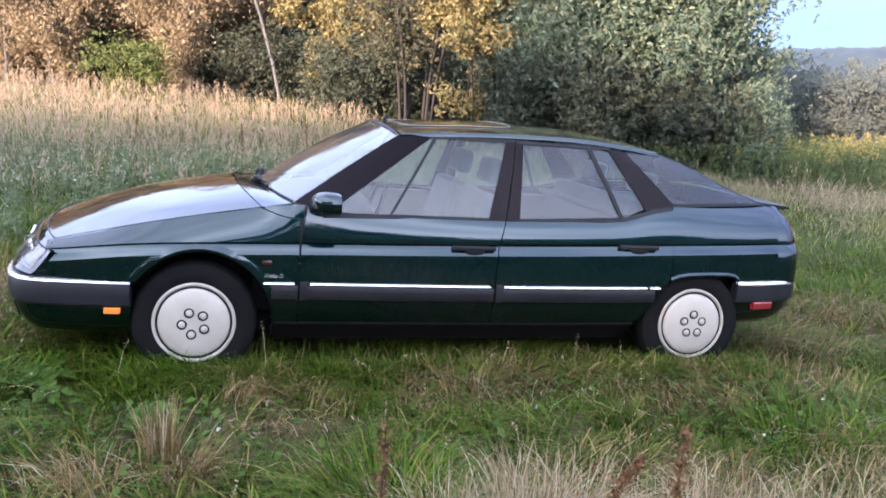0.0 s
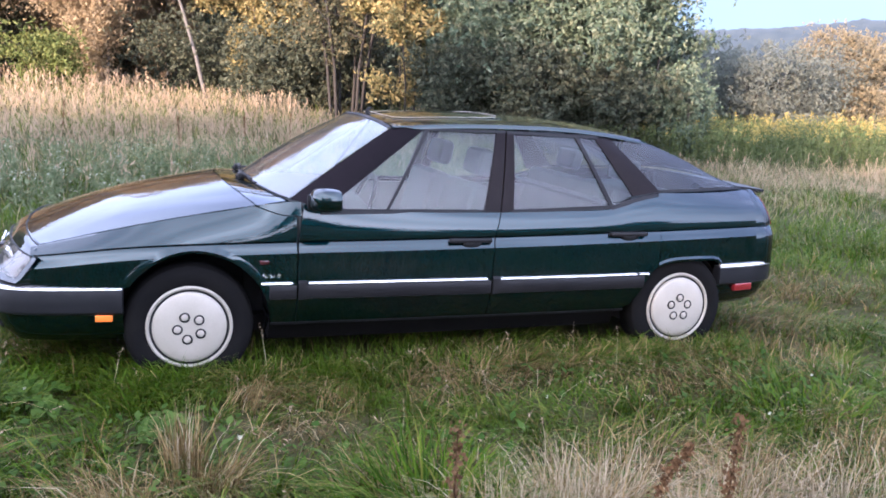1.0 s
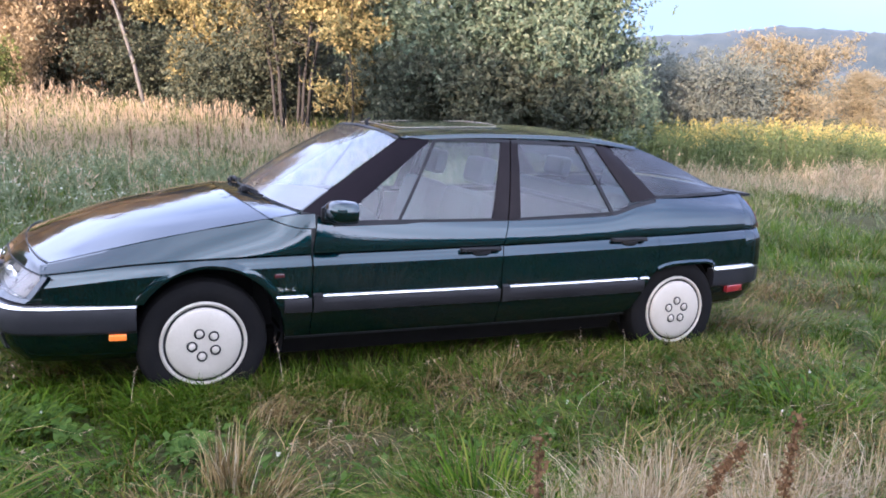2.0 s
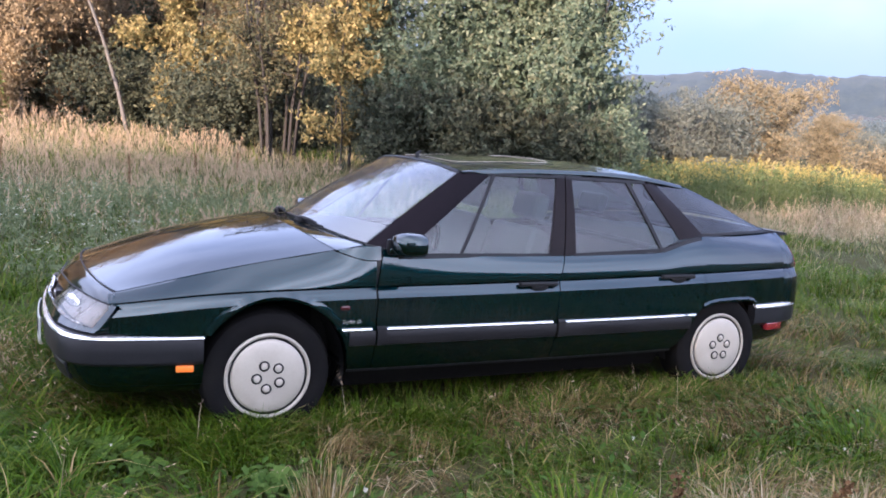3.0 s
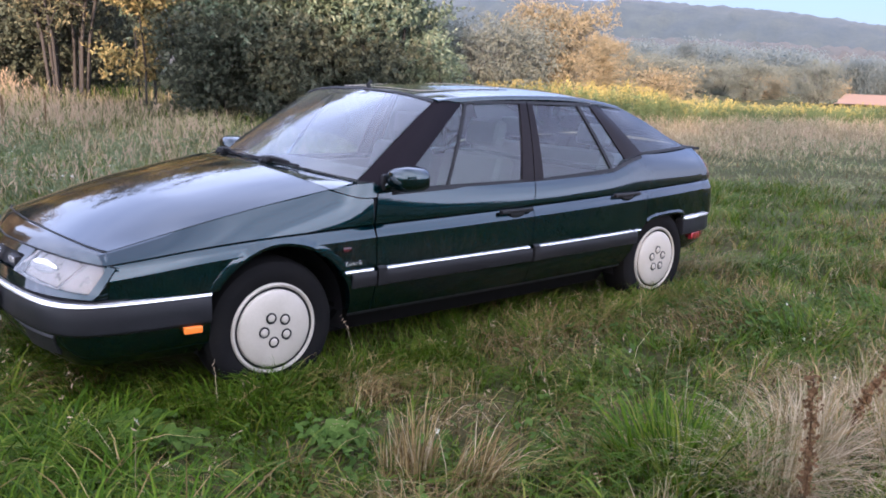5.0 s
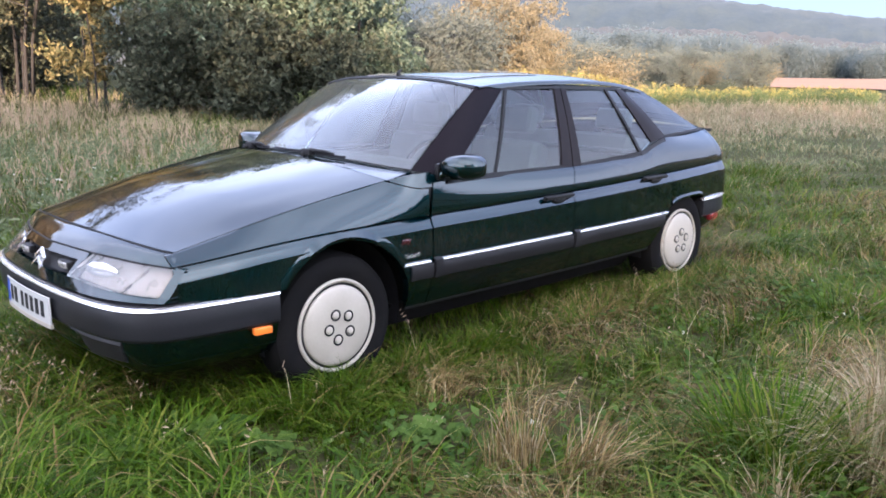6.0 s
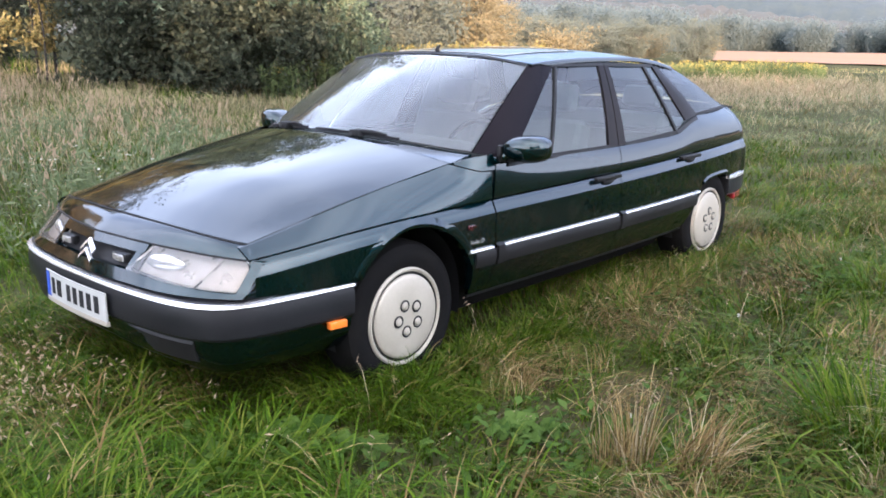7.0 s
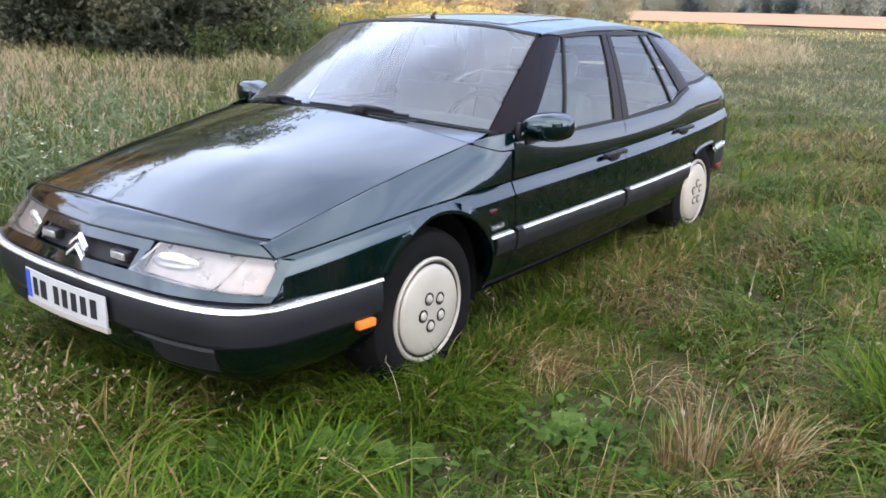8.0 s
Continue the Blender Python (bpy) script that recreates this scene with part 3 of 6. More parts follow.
def build_car():
    car = tagged(new("car"), "dark green metallic five-door hatchback parked on grass", "car")
    hood_side = lambda x: top_z(x) + 0.001

    # bonnet, cowl, windscreen, roof, tailgate
    bulge = curve((0, 0.038), (0.2, 0.066), (0.5, 0.086), (1.0, 0.086))
    hood_rear = curve((0, 0.165), (0.35, 0.205), (0.6, 0.268), (0.768, 0.329))
    P = []
    for u in lin(0, 1, 29):
        row = []
        for v in lin(-1, 1, 33):
            a = abs(v)
            ye = 0.697 + (0.765 - 0.697) * u
            y = ye * v
            x = nose_x(y, 3) + 0.009 + (hood_rear(abs(y)) - 0.004 - nose_x(y, 3) - 0.009) * u
            ze = hood_side(x if a > 0.99 else nose_x(ye, 3) + (hood_rear(ye) - nose_x(ye, 3)) * u)
            crown = bulge(u)
            z = ze + crown * (1 - a**2.2)
            row.append((x, y, z))
        P.append(row)
    part("bonnet", sheet(P, (0, 0, 1), 0.014), PAINT, car, "long flat dark green bonnet")

    screen_base = curve((0, 0.325), (0.35, 0.360), (0.6, 0.428), (0.751, 0.492))
    base_z = curve((0, 0.992), (0.4, 0.980), (0.751, 0.948))
    screen_top = curve((0, 1.015), (0.35, 1.022), (0.635, 1.055))
    topc_z = curve((0, 1.372), (0.4, 1.358), (0.635, 1.326))
    P = [[(hood_rear(abs(y)) + 0.004 + (screen_base(abs(y * 0.98)) - 0.004 - hood_rear(abs(y))) * u, y * (1 - 0.02 * u),
           (top_z(0.329) + 0.085 * (1 - (abs(y) / 0.768)**2.2)) * (1 - u) + (base_z(abs(y)) - 0.003) * u) for u in lin(0, 1, 6)] for y in lin(-0.766, 0.766, 33)]
    part("cowl_panel", sheet(P, (0, 0, 1), 0.014), PAINT, car, "dark scuttle panel below the windscreen")
    P = []
    for u in lin(0, 1, 17):
        row = []
        for v in lin(-1, 1, 29):
            yb, yt = 0.745 * v, 0.622 * v
            x = screen_base(abs(yb)) * (1 - u) + screen_top(abs(yt)) * u
            z = base_z(abs(yb)) * (1 - u) + topc_z(abs(yt)) * u + 0.030 * (1 - 0.75 * v * v) * math.sin(math.pi * u)
            row.append((x, yb * (1 - u) + yt * u, z))
        P.append(row)
    screen = part("windscreen", sheet(P, (-0.5, 0, 0.8), 0.006), SCREEN_GLASS, car, "sloping windscreen reflecting the sky")
    bm = bmesh.new()
    for u0, u1 in ((0.0, 0.006), (0.972, 1.0)):
        sheet([[Vector(np.array(P[0][0]) * 0) + Vector((
            (screen_base(abs(0.745 * v)) * (1 - u) + screen_top(abs(0.622 * v)) * u) - 0.002,
            0.745 * v * (1 - u) + 0.622 * v * u,
            base_z(abs(0.745 * v)) * (1 - u) + topc_z(abs(0.622 * v)) * u + 0.030 * (1 - 0.75 * v * v) * math.sin(math.pi * u) + 0.004)) for u in (u0, u1)] for v in lin(-1, 1, 29)], (-0.5, 0, 0.8), 0.004, bm)
    part("windscreen_seal", bm, RUBBER, screen, "black rubber seal")

    roof_end = curve((0, 2.56), (0.4, 2.585), (0.572, 2.64))
    crown = curve((1.0, 0.040), (1.7, 0.042), (2.3, 0.040), (2.64, 0.030))
    P = []
    for u in lin(0, 1, 25):
        row = []
        for v in lin(-1, 1, 25):
            ye = 0.637 * (1 - u) + 0.572 * u
            x = (screen_top(abs(ye * v)) + 0.012) * (1 - u) + roof_end(abs(ye * v)) * u
            y = rail_y(x) * v
            row.append((x, y, rail_z(x) + crown(x) * (1 - abs(v)**2.4)))
        P.append(row)
    roof = part("roof", sheet(P, (0, 0, 1), 0.012), PAINT, car, "flat dark green roof")
    bm = sheet([[(x, y, rail_z(x) + crown(x) * (1 - abs(y / rail_y(x))**2.4) + 0.0025) for y in lin(-0.415, 0.415, 13)] for x in lin(1.12, 1.78, 11)], (0, 0, 1), 0.008)
    sunroof = part("sunroof", bm, PAINT, roof, "closed sunroof panel")
    ring = []
    for a in lin(0, 2 * math.pi, 57):
        x, y = 1.45 + 0.34 * math.copysign(abs(math.cos(a))**0.35, math.cos(a)), 0.425 * math.copysign(abs(math.sin(a))**0.35, math.sin(a))
        ring.append((x, y, rail_z(x) + crown(x) * (1 - abs(y / rail_y(x))**2.4) + 0.006))
    part("sunroof_seal", tube(bmesh.new(), ring, 0.0016, 6, False), HUBCAP, sunroof, "pale raised sunroof edge")

    gate_edge_x = curve((0, 2.64), (0.35, 2.90), (0.75, 3.16), (1.0, 3.34))
    gate_edge_y = curve((0, 0.572), (0.35, 0.592), (0.75, 0.618), (1.0, 0.628))
    gate_edge_z = curve((0, 1.293), (0.35, 1.196), (0.75, 1.083), (1.0, 1.022))

    def gate(u, v):
        xe = gate_edge_x(u)
        return (xe - (0.08 - 0.06 * u) * (1 - v * v), gate_edge_y(u) * v, gate_edge_z(u) + (0.030 + 0.01 * u) * (1 - abs(v)**2.4))
    part("rear_window", sheet([[gate(u, v) for v in lin(-0.94, 0.94, 21)] for u in lin(0.02, 0.97, 17)], (0.4, 0, 0.9), 0.006), DARK_GLASS, car, "sloping rear window")
    for s in (-1, 1):
        part("tailgate_rail", sheet([[gate(u, s * v) for v in (0.94, 0.97, 1.0)] for u in lin(0, 1, 17)], (0.4, 0, 0.9), 0.012), PAINT, car)
    bm = sheet([[(x, y, 1.03 - (x - 3.33) * 0.10 + 0.012 * (1 - (y / 0.62)**2)) for y in lin(-0.60, 0.60, 15)] for x in lin(3.335, 3.545, 6)], (0, 0, 1), 0.018)
    part("spoiler", bm, PLASTIC, car, "low black tail spoiler")

    # nose
    bm = sheet([[nose_point(v * (0.765 - 0.066 * max(0.0, w - 2.12) / 0.88), w) for w in lin(2.12, 2.975, 8)] for v in lin(-1, 1, 33)], (-1, 0, 0), 0.02)
    front = part("nose_panel", bm, PAINT, car, "dark green nose panel")
    part("lower_nose", nose_patch(-0.798, 0.798, 0.0, 0.92, 37, 4), PAINT, front)
    part("nose_strip", nose_patch(-0.328, 0.328, 1.76, 2.12, 13, 3), PAINT, front)
    for s in (-1, 1):
        part("nose_end", nose_patch(s * 0.288, s * 0.318, 0.92, 1.76, 3, 4), PAINT, front)
    bm = sheet([[Vector(nose_point(y, w, -0.035)) for w in lin(0.9, 1.85, 4)] for y in lin(-0.31, 0.31, 13)], (-1, 0, 0))
    grille = part("grille", bm, RUBBER, car, "narrow black air intake")
    for s in (-1, 1):
        p = nose_point(0.215 * s, 1.34, 0.004)
        bm = box(bmesh.new(), (p[0] + 0.004, p[1] - 0.048, p[2] - 0.018), (p[0] + 0.035, p[1] + 0.048, p[2] + 0.018), 0.007)
        lamp = part("fog_lamp", bm, PLASTIC, grille, "small chromed auxiliary lamp")
        bm = box(bmesh.new(), (p[0] - 0.003, p[1] - 0.038, p[2] - 0.012), (p[0] + 0.012, p[1] + 0.038, p[2] + 0.012), 0.004)
        part("lens", bm, FOG_LENS, lamp)
    # two chevrons form the badge's plain shape
    bm = bmesh.new()
    for z0 in (0.612, 0.645):
        for k in (-1, 1):
            at = lambda y, z, d: (-0.938 - (0.650 - z) * 0.42 - d + 0.10 * y, k * y, z)
            rim = [(0.0, z0 + 0.018), (0.050, z0 - 0.020), (0.050, z0 - 0.034), (0.0, z0 + 0.003)]
            f, g = [bm.verts.new(at(y, z, 0.006)) for y, z in rim], [bm.verts.new(at(y, z, -0.004)) for y, z in rim]
            bm.faces.new(f)
            for i in range(4):
                bm.faces.new((f[i], g[i], g[(i + 1) % 4], f[(i + 1) % 4]))
    bmesh.ops.recalc_face_normals(bm, faces=bm.faces)
    part("emblem", bm, CHROME, grille, "polished chevron badge")
    # dark tubes stand in for the shadow in the nose crease and bonnet gap
    for name, w, wide, lift in (("nose_seam_shadow", 2.135, 0.755, 0.001), ("bonnet_seam_shadow", 2.985, 0.700, -0.001)):
        part(name, tube(bmesh.new(), [nose_point(y, w, lift) for y in lin(-wide, wide, 33)], 0.0042, 6), RUBBER, front)

    # headlights
    for s in (-1, 1):
        bm = sheet([[nose_point(s * y, w, -0.040 + 0.0003 * math.sin(y * 150)) for w in lin(0.92, 2.12, 6)] for y in lin(0.315, 0.762, 90)], (-1, 0, 0))
        lamp = part("headlight", bm, REFLECTOR, car, "wide clear headlight with a white corner indicator")
        bm = sheet([[nose_point(s * (y + 0.05 * (w - 1.5) * (0.64 - y) / 0.32 + 0.036 * (w - 1.5) * (y - 0.322) / 0.32), w, 0.004) for w in lin(0.95, 2.10, 7)] for y in lin(0.322, 0.64, 14)], (-1, 0, 0), 0.018)
        part("lens", bm, LAMP_GLASS, lamp, "ribbed clear glass lens")
        bm = sheet([[nose_point(s * (y + 0.036 * (w - 1.5) * (0.762 - y) / 0.114), w, 0.005) for w in lin(0.95, 2.10, 7)] for y in lin(0.648, 0.762, 8)], (-1, 0, 0), 0.018)
        part("indicator", bm, INDICATOR_GLASS, lamp, "whitish corner indicator lens")
        bm = bmesh.new()
        c = Vector(nose_point(s * 0.43, 1.55, -0.022))
        bmesh.ops.create_uvsphere(bm, u_segments=18, v_segments=10, radius=1, matrix=Matrix.Translation(c) @ pose(0, 0, 0, 0, 0, s * -18) @ Matrix.Diagonal((0.018, 0.092, 0.032, 1)))
        part("reflector", bm, CHROME, lamp, "bright oval reflector")
        rows = [[nose_point(s * y, w) for w in lin(0.90, 2.14, 6)] for y in lin(0.766, 0.800, 4)]
        rows.append([(-0.716, s * (side_y(-0.716, q[2]) - 0.003), q[2]) for q in rows[-1]])
        low = [nose_point(s * 0.797, w) for w in lin(0.0, 0.90, 4)]
        part("nose_corner", sheet([low, [(-0.716, s * (side_y(-0.716, q[2]) - 0.003), q[2]) for q in low]], (-1, 0, 0), 0.02), PAINT, front)
        part("lamp_surround", sheet(rows, (-1, 0, 0), 0.02), PAINT, front)

    # bumpers
    plan = plan_front()
    bm = swept(plan, [(-0.05, 0.385), (0.0, 0.392), (0.010, 0.405), (0.014, 0.45), (0.012, 0.493), (0.006, 0.511), (-0.006, 0.516), (-0.05, 0.518)], -1)
    bumper = part("front_bumper", bm, BUMPER, car, "dark grey plastic front bumper")
    part("chrome_strip", swept(plan, [(-0.012, 0.514), (0.012, 0.514), (0.016, 0.518), (0.014, 0.525), (0.004, 0.530), (-0.012, 0.530)], -1), CHROME, bumper, "bright chrome strip")
    part("ledge", swept(plan, [(-0.085, 0.540), (-0.01, 0.530), (-0.006, 0.537), (-0.09, 0.551)], -1), BUMPER, bumper)
    bm = swept(plan, [(-0.010, 0.390), (-0.018, 0.35), (-0.040, 0.30), (-0.080, 0.25), (-0.125, 0.232), (-0.18, 0.245)], -1)
    part("front_valance", bm, PAINT, car, "dark green valance below the bumper")
    for s in (-1, 1):
        taper = lambda q: min(1.0, 0.15 + 0.85 * (s * q[1] - 0.28) / 0.16)
        rows = [[(q[0] - q[2] * o, q[1] - q[3] * o, 0.386 - (0.386 - z) * taper(q)) for o, z in ((-0.040, 0.296), (-0.028, 0.302), (-0.006, 0.374), (-0.010, 0.386))] for q in plan if 0.28 < s * q[1] < 0.66]
        part("lower_intake", sheet(rows, (-1, 0, 0), 0.01), PLASTIC, bumper, "dark slot in the valance")
    plan_r = plan_rear()
    bm = swept(plan_r, [(-0.05, 0.435), (0.0, 0.440), (0.012, 0.452), (0.014, 0.50), (0.012, 0.545), (0.0, 0.556), (-0.05, 0.556)], 1)
    rear = part("rear_bumper", bm, BUMPER, car, "dark grey plastic rear bumper")
    part("chrome_strip", swept(plan_r, [(-0.01, 0.548), (0.013, 0.548), (0.018, 0.556), (0.015, 0.570), (0.0, 0.574), (-0.01, 0.574)], 1), CHROME, rear)
    part("rear_valance", swept(plan_r, [(-0.006, 0.437), (-0.02, 0.39), (-0.06, 0.33), (-0.13, 0.285), (-0.25, 0.27)], 1), PAINT, car, "dark lower tail valance")

    # tail between the quarter panels
    tail_x = curve((0.55, 3.615), (0.70, 3.610), (0.80, 3.592), (0.90, 3.552), (0.97, 3.520), (1.02, 3.500))

    def tail_point(v, z):
        """Round the tail from one quarter panel (v = -1) to the other."""
        a = abs(v)
        ys = side_y(3.40, min(z, top_z(3.40)))
        if a > 0.72:
            k = (a - 0.72) / 0.28
            t = k * math.pi / 2
            r = tail_x(z) - 0.02 - 3.40
            y = (ys - 0.10) + 0.10 * math.sin(t)
            x = 3.40 + r * math.cos(t)**0.8
        else:
            y = (ys - 0.10) * a / 0.72
            x = tail_x(z) - 0.02 * (a / 0.72)**2
        return (x, math.copysign(y, v), z)
    zs = [0.56, 0.62, 0.68, 0.735, 0.742, 0.765, 0.788, 0.794, 0.80, 0.84, 0.88, 0.92, 0.96, 0.99, 1.012]
    part("tailgate", sheet([[tail_point(v, z) for z in zs] for v in lin(-1, 1, 49)], (1, 0, 0), 0.0), PAINT, car, "dark green tailgate")
    for s in (-1, 1):
        bm = sheet([[np.array(tail_point(s * v, z)) + np.array((0.004, s * 0.003, 0)) for z in lin(0.80, 0.965, 6)] for v in lin(0.45, 0.84, 10)], (1, 0, 0), 0.004)
        part("tail_light", bm, RED_GLASS, car, "red tail light cluster")

    for s in (-1, 1):
        out = (0, s, 0)
        # front wing
        st = [(x, 0.530, top_z(x) - 0.002) for x in lin(-0.722, -0.312, 10)]
        st[0] = (-0.722, 0.54, top_z(-0.722))
        st += [(x, z, top_z(x) - 0.002) for x, z in FRONT_ARCH if x < 0.318]
        st += [(x, z, top_z(x) - 0.002) for x, z in FRONT_ARCH if x >= 0.318 and x < 0.33]
        tops = curve((0.318, top_z(0.318) - 0.002), (0.46, 0.874), (0.530, 0.872))
        st += [(x, z, tops(x)) for x, z in FRONT_ARCH if x >= 0.33]
        st += [(x, 0.318, tops(x)) for x in (0.400, 0.43, 0.46, 0.49, 0.523)]
        wing = part("front_wing", columns(st, s), PAINT, car, "dark green front wing")
        st = [(x, tops(x) + 0.006, top_z(x) - 0.001) for x in lin(0.345, 0.545, 8)]
        part("wing_tip", sheet([[(x, s * side_y(x, z), z) for z in lin(a, b, 6)] for x, a, b in st], out, 0.012), PAINT, car, "body-coloured panel at the pillar's foot")
        # lip of the wheel arch
        bm = bmesh.new()
        rows = []
        for x, z in FRONT_ARCH:
            d = Vector((x - 0.025, 0, z - 0.322)).normalized()
            y = side_y(x, z)
            rows.append([(x - d.x * 0.004, s * (y - 0.03), z - d.z * 0.004), (x - d.x * 0.002, s * (y + 0.004), z - d.z * 0.002), (x + d.x * 0.010, s * (y + 0.006), z + d.z * 0.012),
                         (x + d.x * 0.040, s * (side_y(x + d.x * 0.04, z + d.z * 0.04) + 0.001), z + d.z * 0.040)])
        part("arch_lip", sheet(rows, out, 0.0), PAINT, wing)
        rows = []
        for x, z in REAR_ARCH[4:]:
            y = side_y(x, z)
            rows.append([(x, s * (y - 0.03), z - 0.003), (x, s * (y + 0.007), z - 0.001), (x, s * (y + 0.009), z + 0.012), (x, s * (y + 0.001), z + 0.026)])
        # doors
        door_l = curve((0.25, 0.525), (0.75, 0.533), (0.95, 0.560))
        door_b = curve((0.25, 1.585), (0.46, 1.588), (0.75, 1.603), (0.91, 1.647))

        def door(x0, x1, low, high):
            P = []
            for u in lin(0, 1, 27):
                row = []
                want_x = x0(0.6) * (1 - u) + x1(0.6) * u
                z0, z1 = low(want_x), high(want_x)
                for k in range(21):
                    c = crease(want_x)
                    zz = (lin(z0, c - 0.056, 7) + [c - 0.05, c - 0.028, c - 0.007, c, c + 0.005] + lin(c + 0.012, z1, 9))[k]
                    x = x0(zz) * (1 - u) + x1(zz) * u
                    row.append((x, s * side_y(x, zz), zz))
                P.append(row)
            return sheet(P, out, 0.016)
        fd = part("front_door", door(lambda z: door_l(z) + 0.003, lambda z: door_b(z) - 0.003, lambda x: 0.318, lambda x: top_z(x) - 0.016), PAINT, car, "dark green front door, closed")
        rd_low = curve((1.59, 0.318), (2.44, 0.318), (2.50, 0.345), (2.575, 0.480), (2.62, 0.545), (2.66, 0.578))
        rear_edge = curve((0.31, 2.668), (0.6, 2.664), (1.0, 2.682))
        rd = part("rear_door", door(lambda z: door_b(z) + 0.003, lambda z: rear_edge(z) - 0.003, rd_low, lambda x: top_z(x) - 0.016), PAINT, car, "dark green rear door, closed")
        # quarter panel
        st = [(2.668, 0.576, top_z(2.668))] + [(x, z, top_z(x)) for x, z in REAR_ARCH[5:]] + [(x, 0.572, top_z(x)) for x in (3.135, 3.18, 3.24, 3.30, 3.36, 3.402)]
        st = [(x, z, t - 0.004) for x, z, t in st]
        quarter = part("rear_quarter_panel", columns(st, s), PAINT, car, "dark green rear wing")
        part("arch_lip", sheet(rows, out, 0.0), PAINT, quarter)
        bm = sheet([[(x, s * (y - d), z) for d, z in ((0.004, top_z(x) - 0.004), (0.02, top_z(x) + 0.004), (0.10, top_z(x) + 0.002))] for x, y in [(x, top_y(x)) for x in lin(3.30, 3.53, 7)]], (0, 0, 1), 0.0)
        part("tail_shoulder", bm, PAINT, quarter)
        part("sill", sheet([[(x, s * (side_y(x, 0.312) - 0.09 - 0.75 * (0.312 - z)), z) for z in (0.17, 0.20, 0.24, 0.28, 0.300, 0.306, 0.312)] for x in lin(0.39, 2.50, 12)], out, 0.03), TYRE, car, "dark sill below the doors")
        part("sill_trim", sheet([[(x, s * (side_y(x, z) + 0.002), z) for z in (0.303, 0.309, 0.315)] for x in lin(0.40, 2.47, 10)], out, 0.006), PLASTIC, car)

        # glass and pillars
        win = lambda name, corners, parent, nu=9, label="": part(name, quad_patch(lambda x, z: glass_y(x, z) - 0.006, corners, nu, 9, out, 0.004), SIDE_GLASS, parent, label)
        zt = 1.315
        win("window", [(1.000, 0.900), (1.548, 0.900), (1.663, zt), (1.262, zt)], fd, 11, "front door window")
        win("quarter_window", [(0.645, 0.908), (0.985, 0.897), (1.244, zt), (1.225, zt)], fd, 9)
        win("window", [(1.718, 0.902), (2.332, 0.925), (2.147, 1.308), (1.758, 1.314)], rd, 11, "rear door window")
        win("quarter_window", [(2.352, 0.925), (2.490, 0.985), (2.285, 1.302), (2.168, 1.307)], rd, 7)

        def pillar(name, corners, material, parent, lift=0.0, label="", depth=0.02, nu=7):
            return part(name, quad_patch(lambda x, z: glass_y(x, z) + lift, corners, nu, 12, out, depth), material, parent, label)
        # the wide windscreen pillar runs from the screen's edge to the quarter light
        P = []
        for v in lin(0, 1, 14):
            a = np.array((0.498, 0.747, 0.948)) * (1 - v) + np.array((1.056, 0.626, 1.326)) * v + np.array((-0.002, 0.006, 0.006)) * math.sin(math.pi * v)
            xb, zb = 0.652 + (1.232 - 0.652) * v, 0.900 + (1.320 - 0.900) * v
            b = np.array((xb, glass_y(xb, zb), zb))
            mid = np.array((0.585 * (1 - v) + 1.10 * v, 0.812 * (1 - v) + 0.648 * v, 0.938 * (1 - v) + 1.328 * v)) + np.array((0, 0.008, -0.004)) * math.sin(math.pi * v)
            row = []
            for u in lin(0, 1, 9):
                p = a * (1 - u)**2 + 2 * mid * u * (1 - u) + b * u * u
                row.append((p[0], s * p[1], p[2]))
            P.append(row)
        part("windscreen_pillar", sheet(P, (-0.4, s, 0.2), 0.01), GLOSS_BLACK, car, "glossy black windscreen pillar")
        pillar("division_bar", [(0.985, 0.896), (1.000, 0.896), (1.262, zt + 0.004), (1.244, zt + 0.004)], RUBBER, fd, 0.004, depth=0.014, nu=3)
        pillar("door_pillar", [(1.546, 0.893), (1.641, 0.893), (1.714, 1.330), (1.660, 1.322)], PILLAR, fd, 0.002, "faded dark brown door pillar")
        pillar("door_pillar", [(1.649, 0.893), (1.722, 0.896), (1.762, 1.320), (1.722, 1.330)], PILLAR, rd, 0.002, "faded dark brown door pillar")
        pillar("window_base", [(0.640, 0.884), (1.550, 0.890), (1.550, 0.906), (0.640, 0.912)], RUBBER, fd, 0.003, depth=0.012, nu=15)
        pillar("window_base", [(1.715, 0.886), (2.336, 0.909), (2.336, 0.930), (1.715, 0.906)], RUBBER, rd, 0.003, depth=0.012, nu=15)
        pillar("window_top", [(1.22, zt - 0.002), (1.715, zt), (1.715, 1.330), (1.20, 1.328)], RUBBER, fd, 0.003, depth=0.012, nu=11)
        pillar("window_top", [(1.722, 1.311), (2.300, 1.300), (2.300, 1.316), (1.722, 1.330)], RUBBER, rd, 0.003, depth=0.012, nu=11)
        pillar("division_bar", [(2.330, 0.920), (2.354, 0.920), (2.170, 1.312), (2.144, 1.312)], RUBBER, rd, 0.004, depth=0.014, nu=3)
        # roof rail above the doors
        P = [[(x, s * (glass_y(x, z) + 0.004 + 0.004 * math.sin(math.pi * k / 4)), z) for k, z in enumerate(lin(rail_z(x) - (0.020 if x > 1.15 else 0.006), rail_z(x) + 0.002, 5))] for x in lin(1.06, 2.62, 27)]
        part("roof_rail", sheet(P, out, 0.012), PAINT, roof)

        # the long rear side light
        def c_glass(u, v, d=0.0):
            tl, bl = np.array((2.385, 0.602, 1.300)), np.array((2.655, 0.754, 1.006))
            tr = np.array((gate_edge_x(1 - v), gate_edge_y(1 - v), gate_edge_z(1 - v)))
            le = tl * v + bl * (1 - v)
            p = le * (1 - u) + tr * u
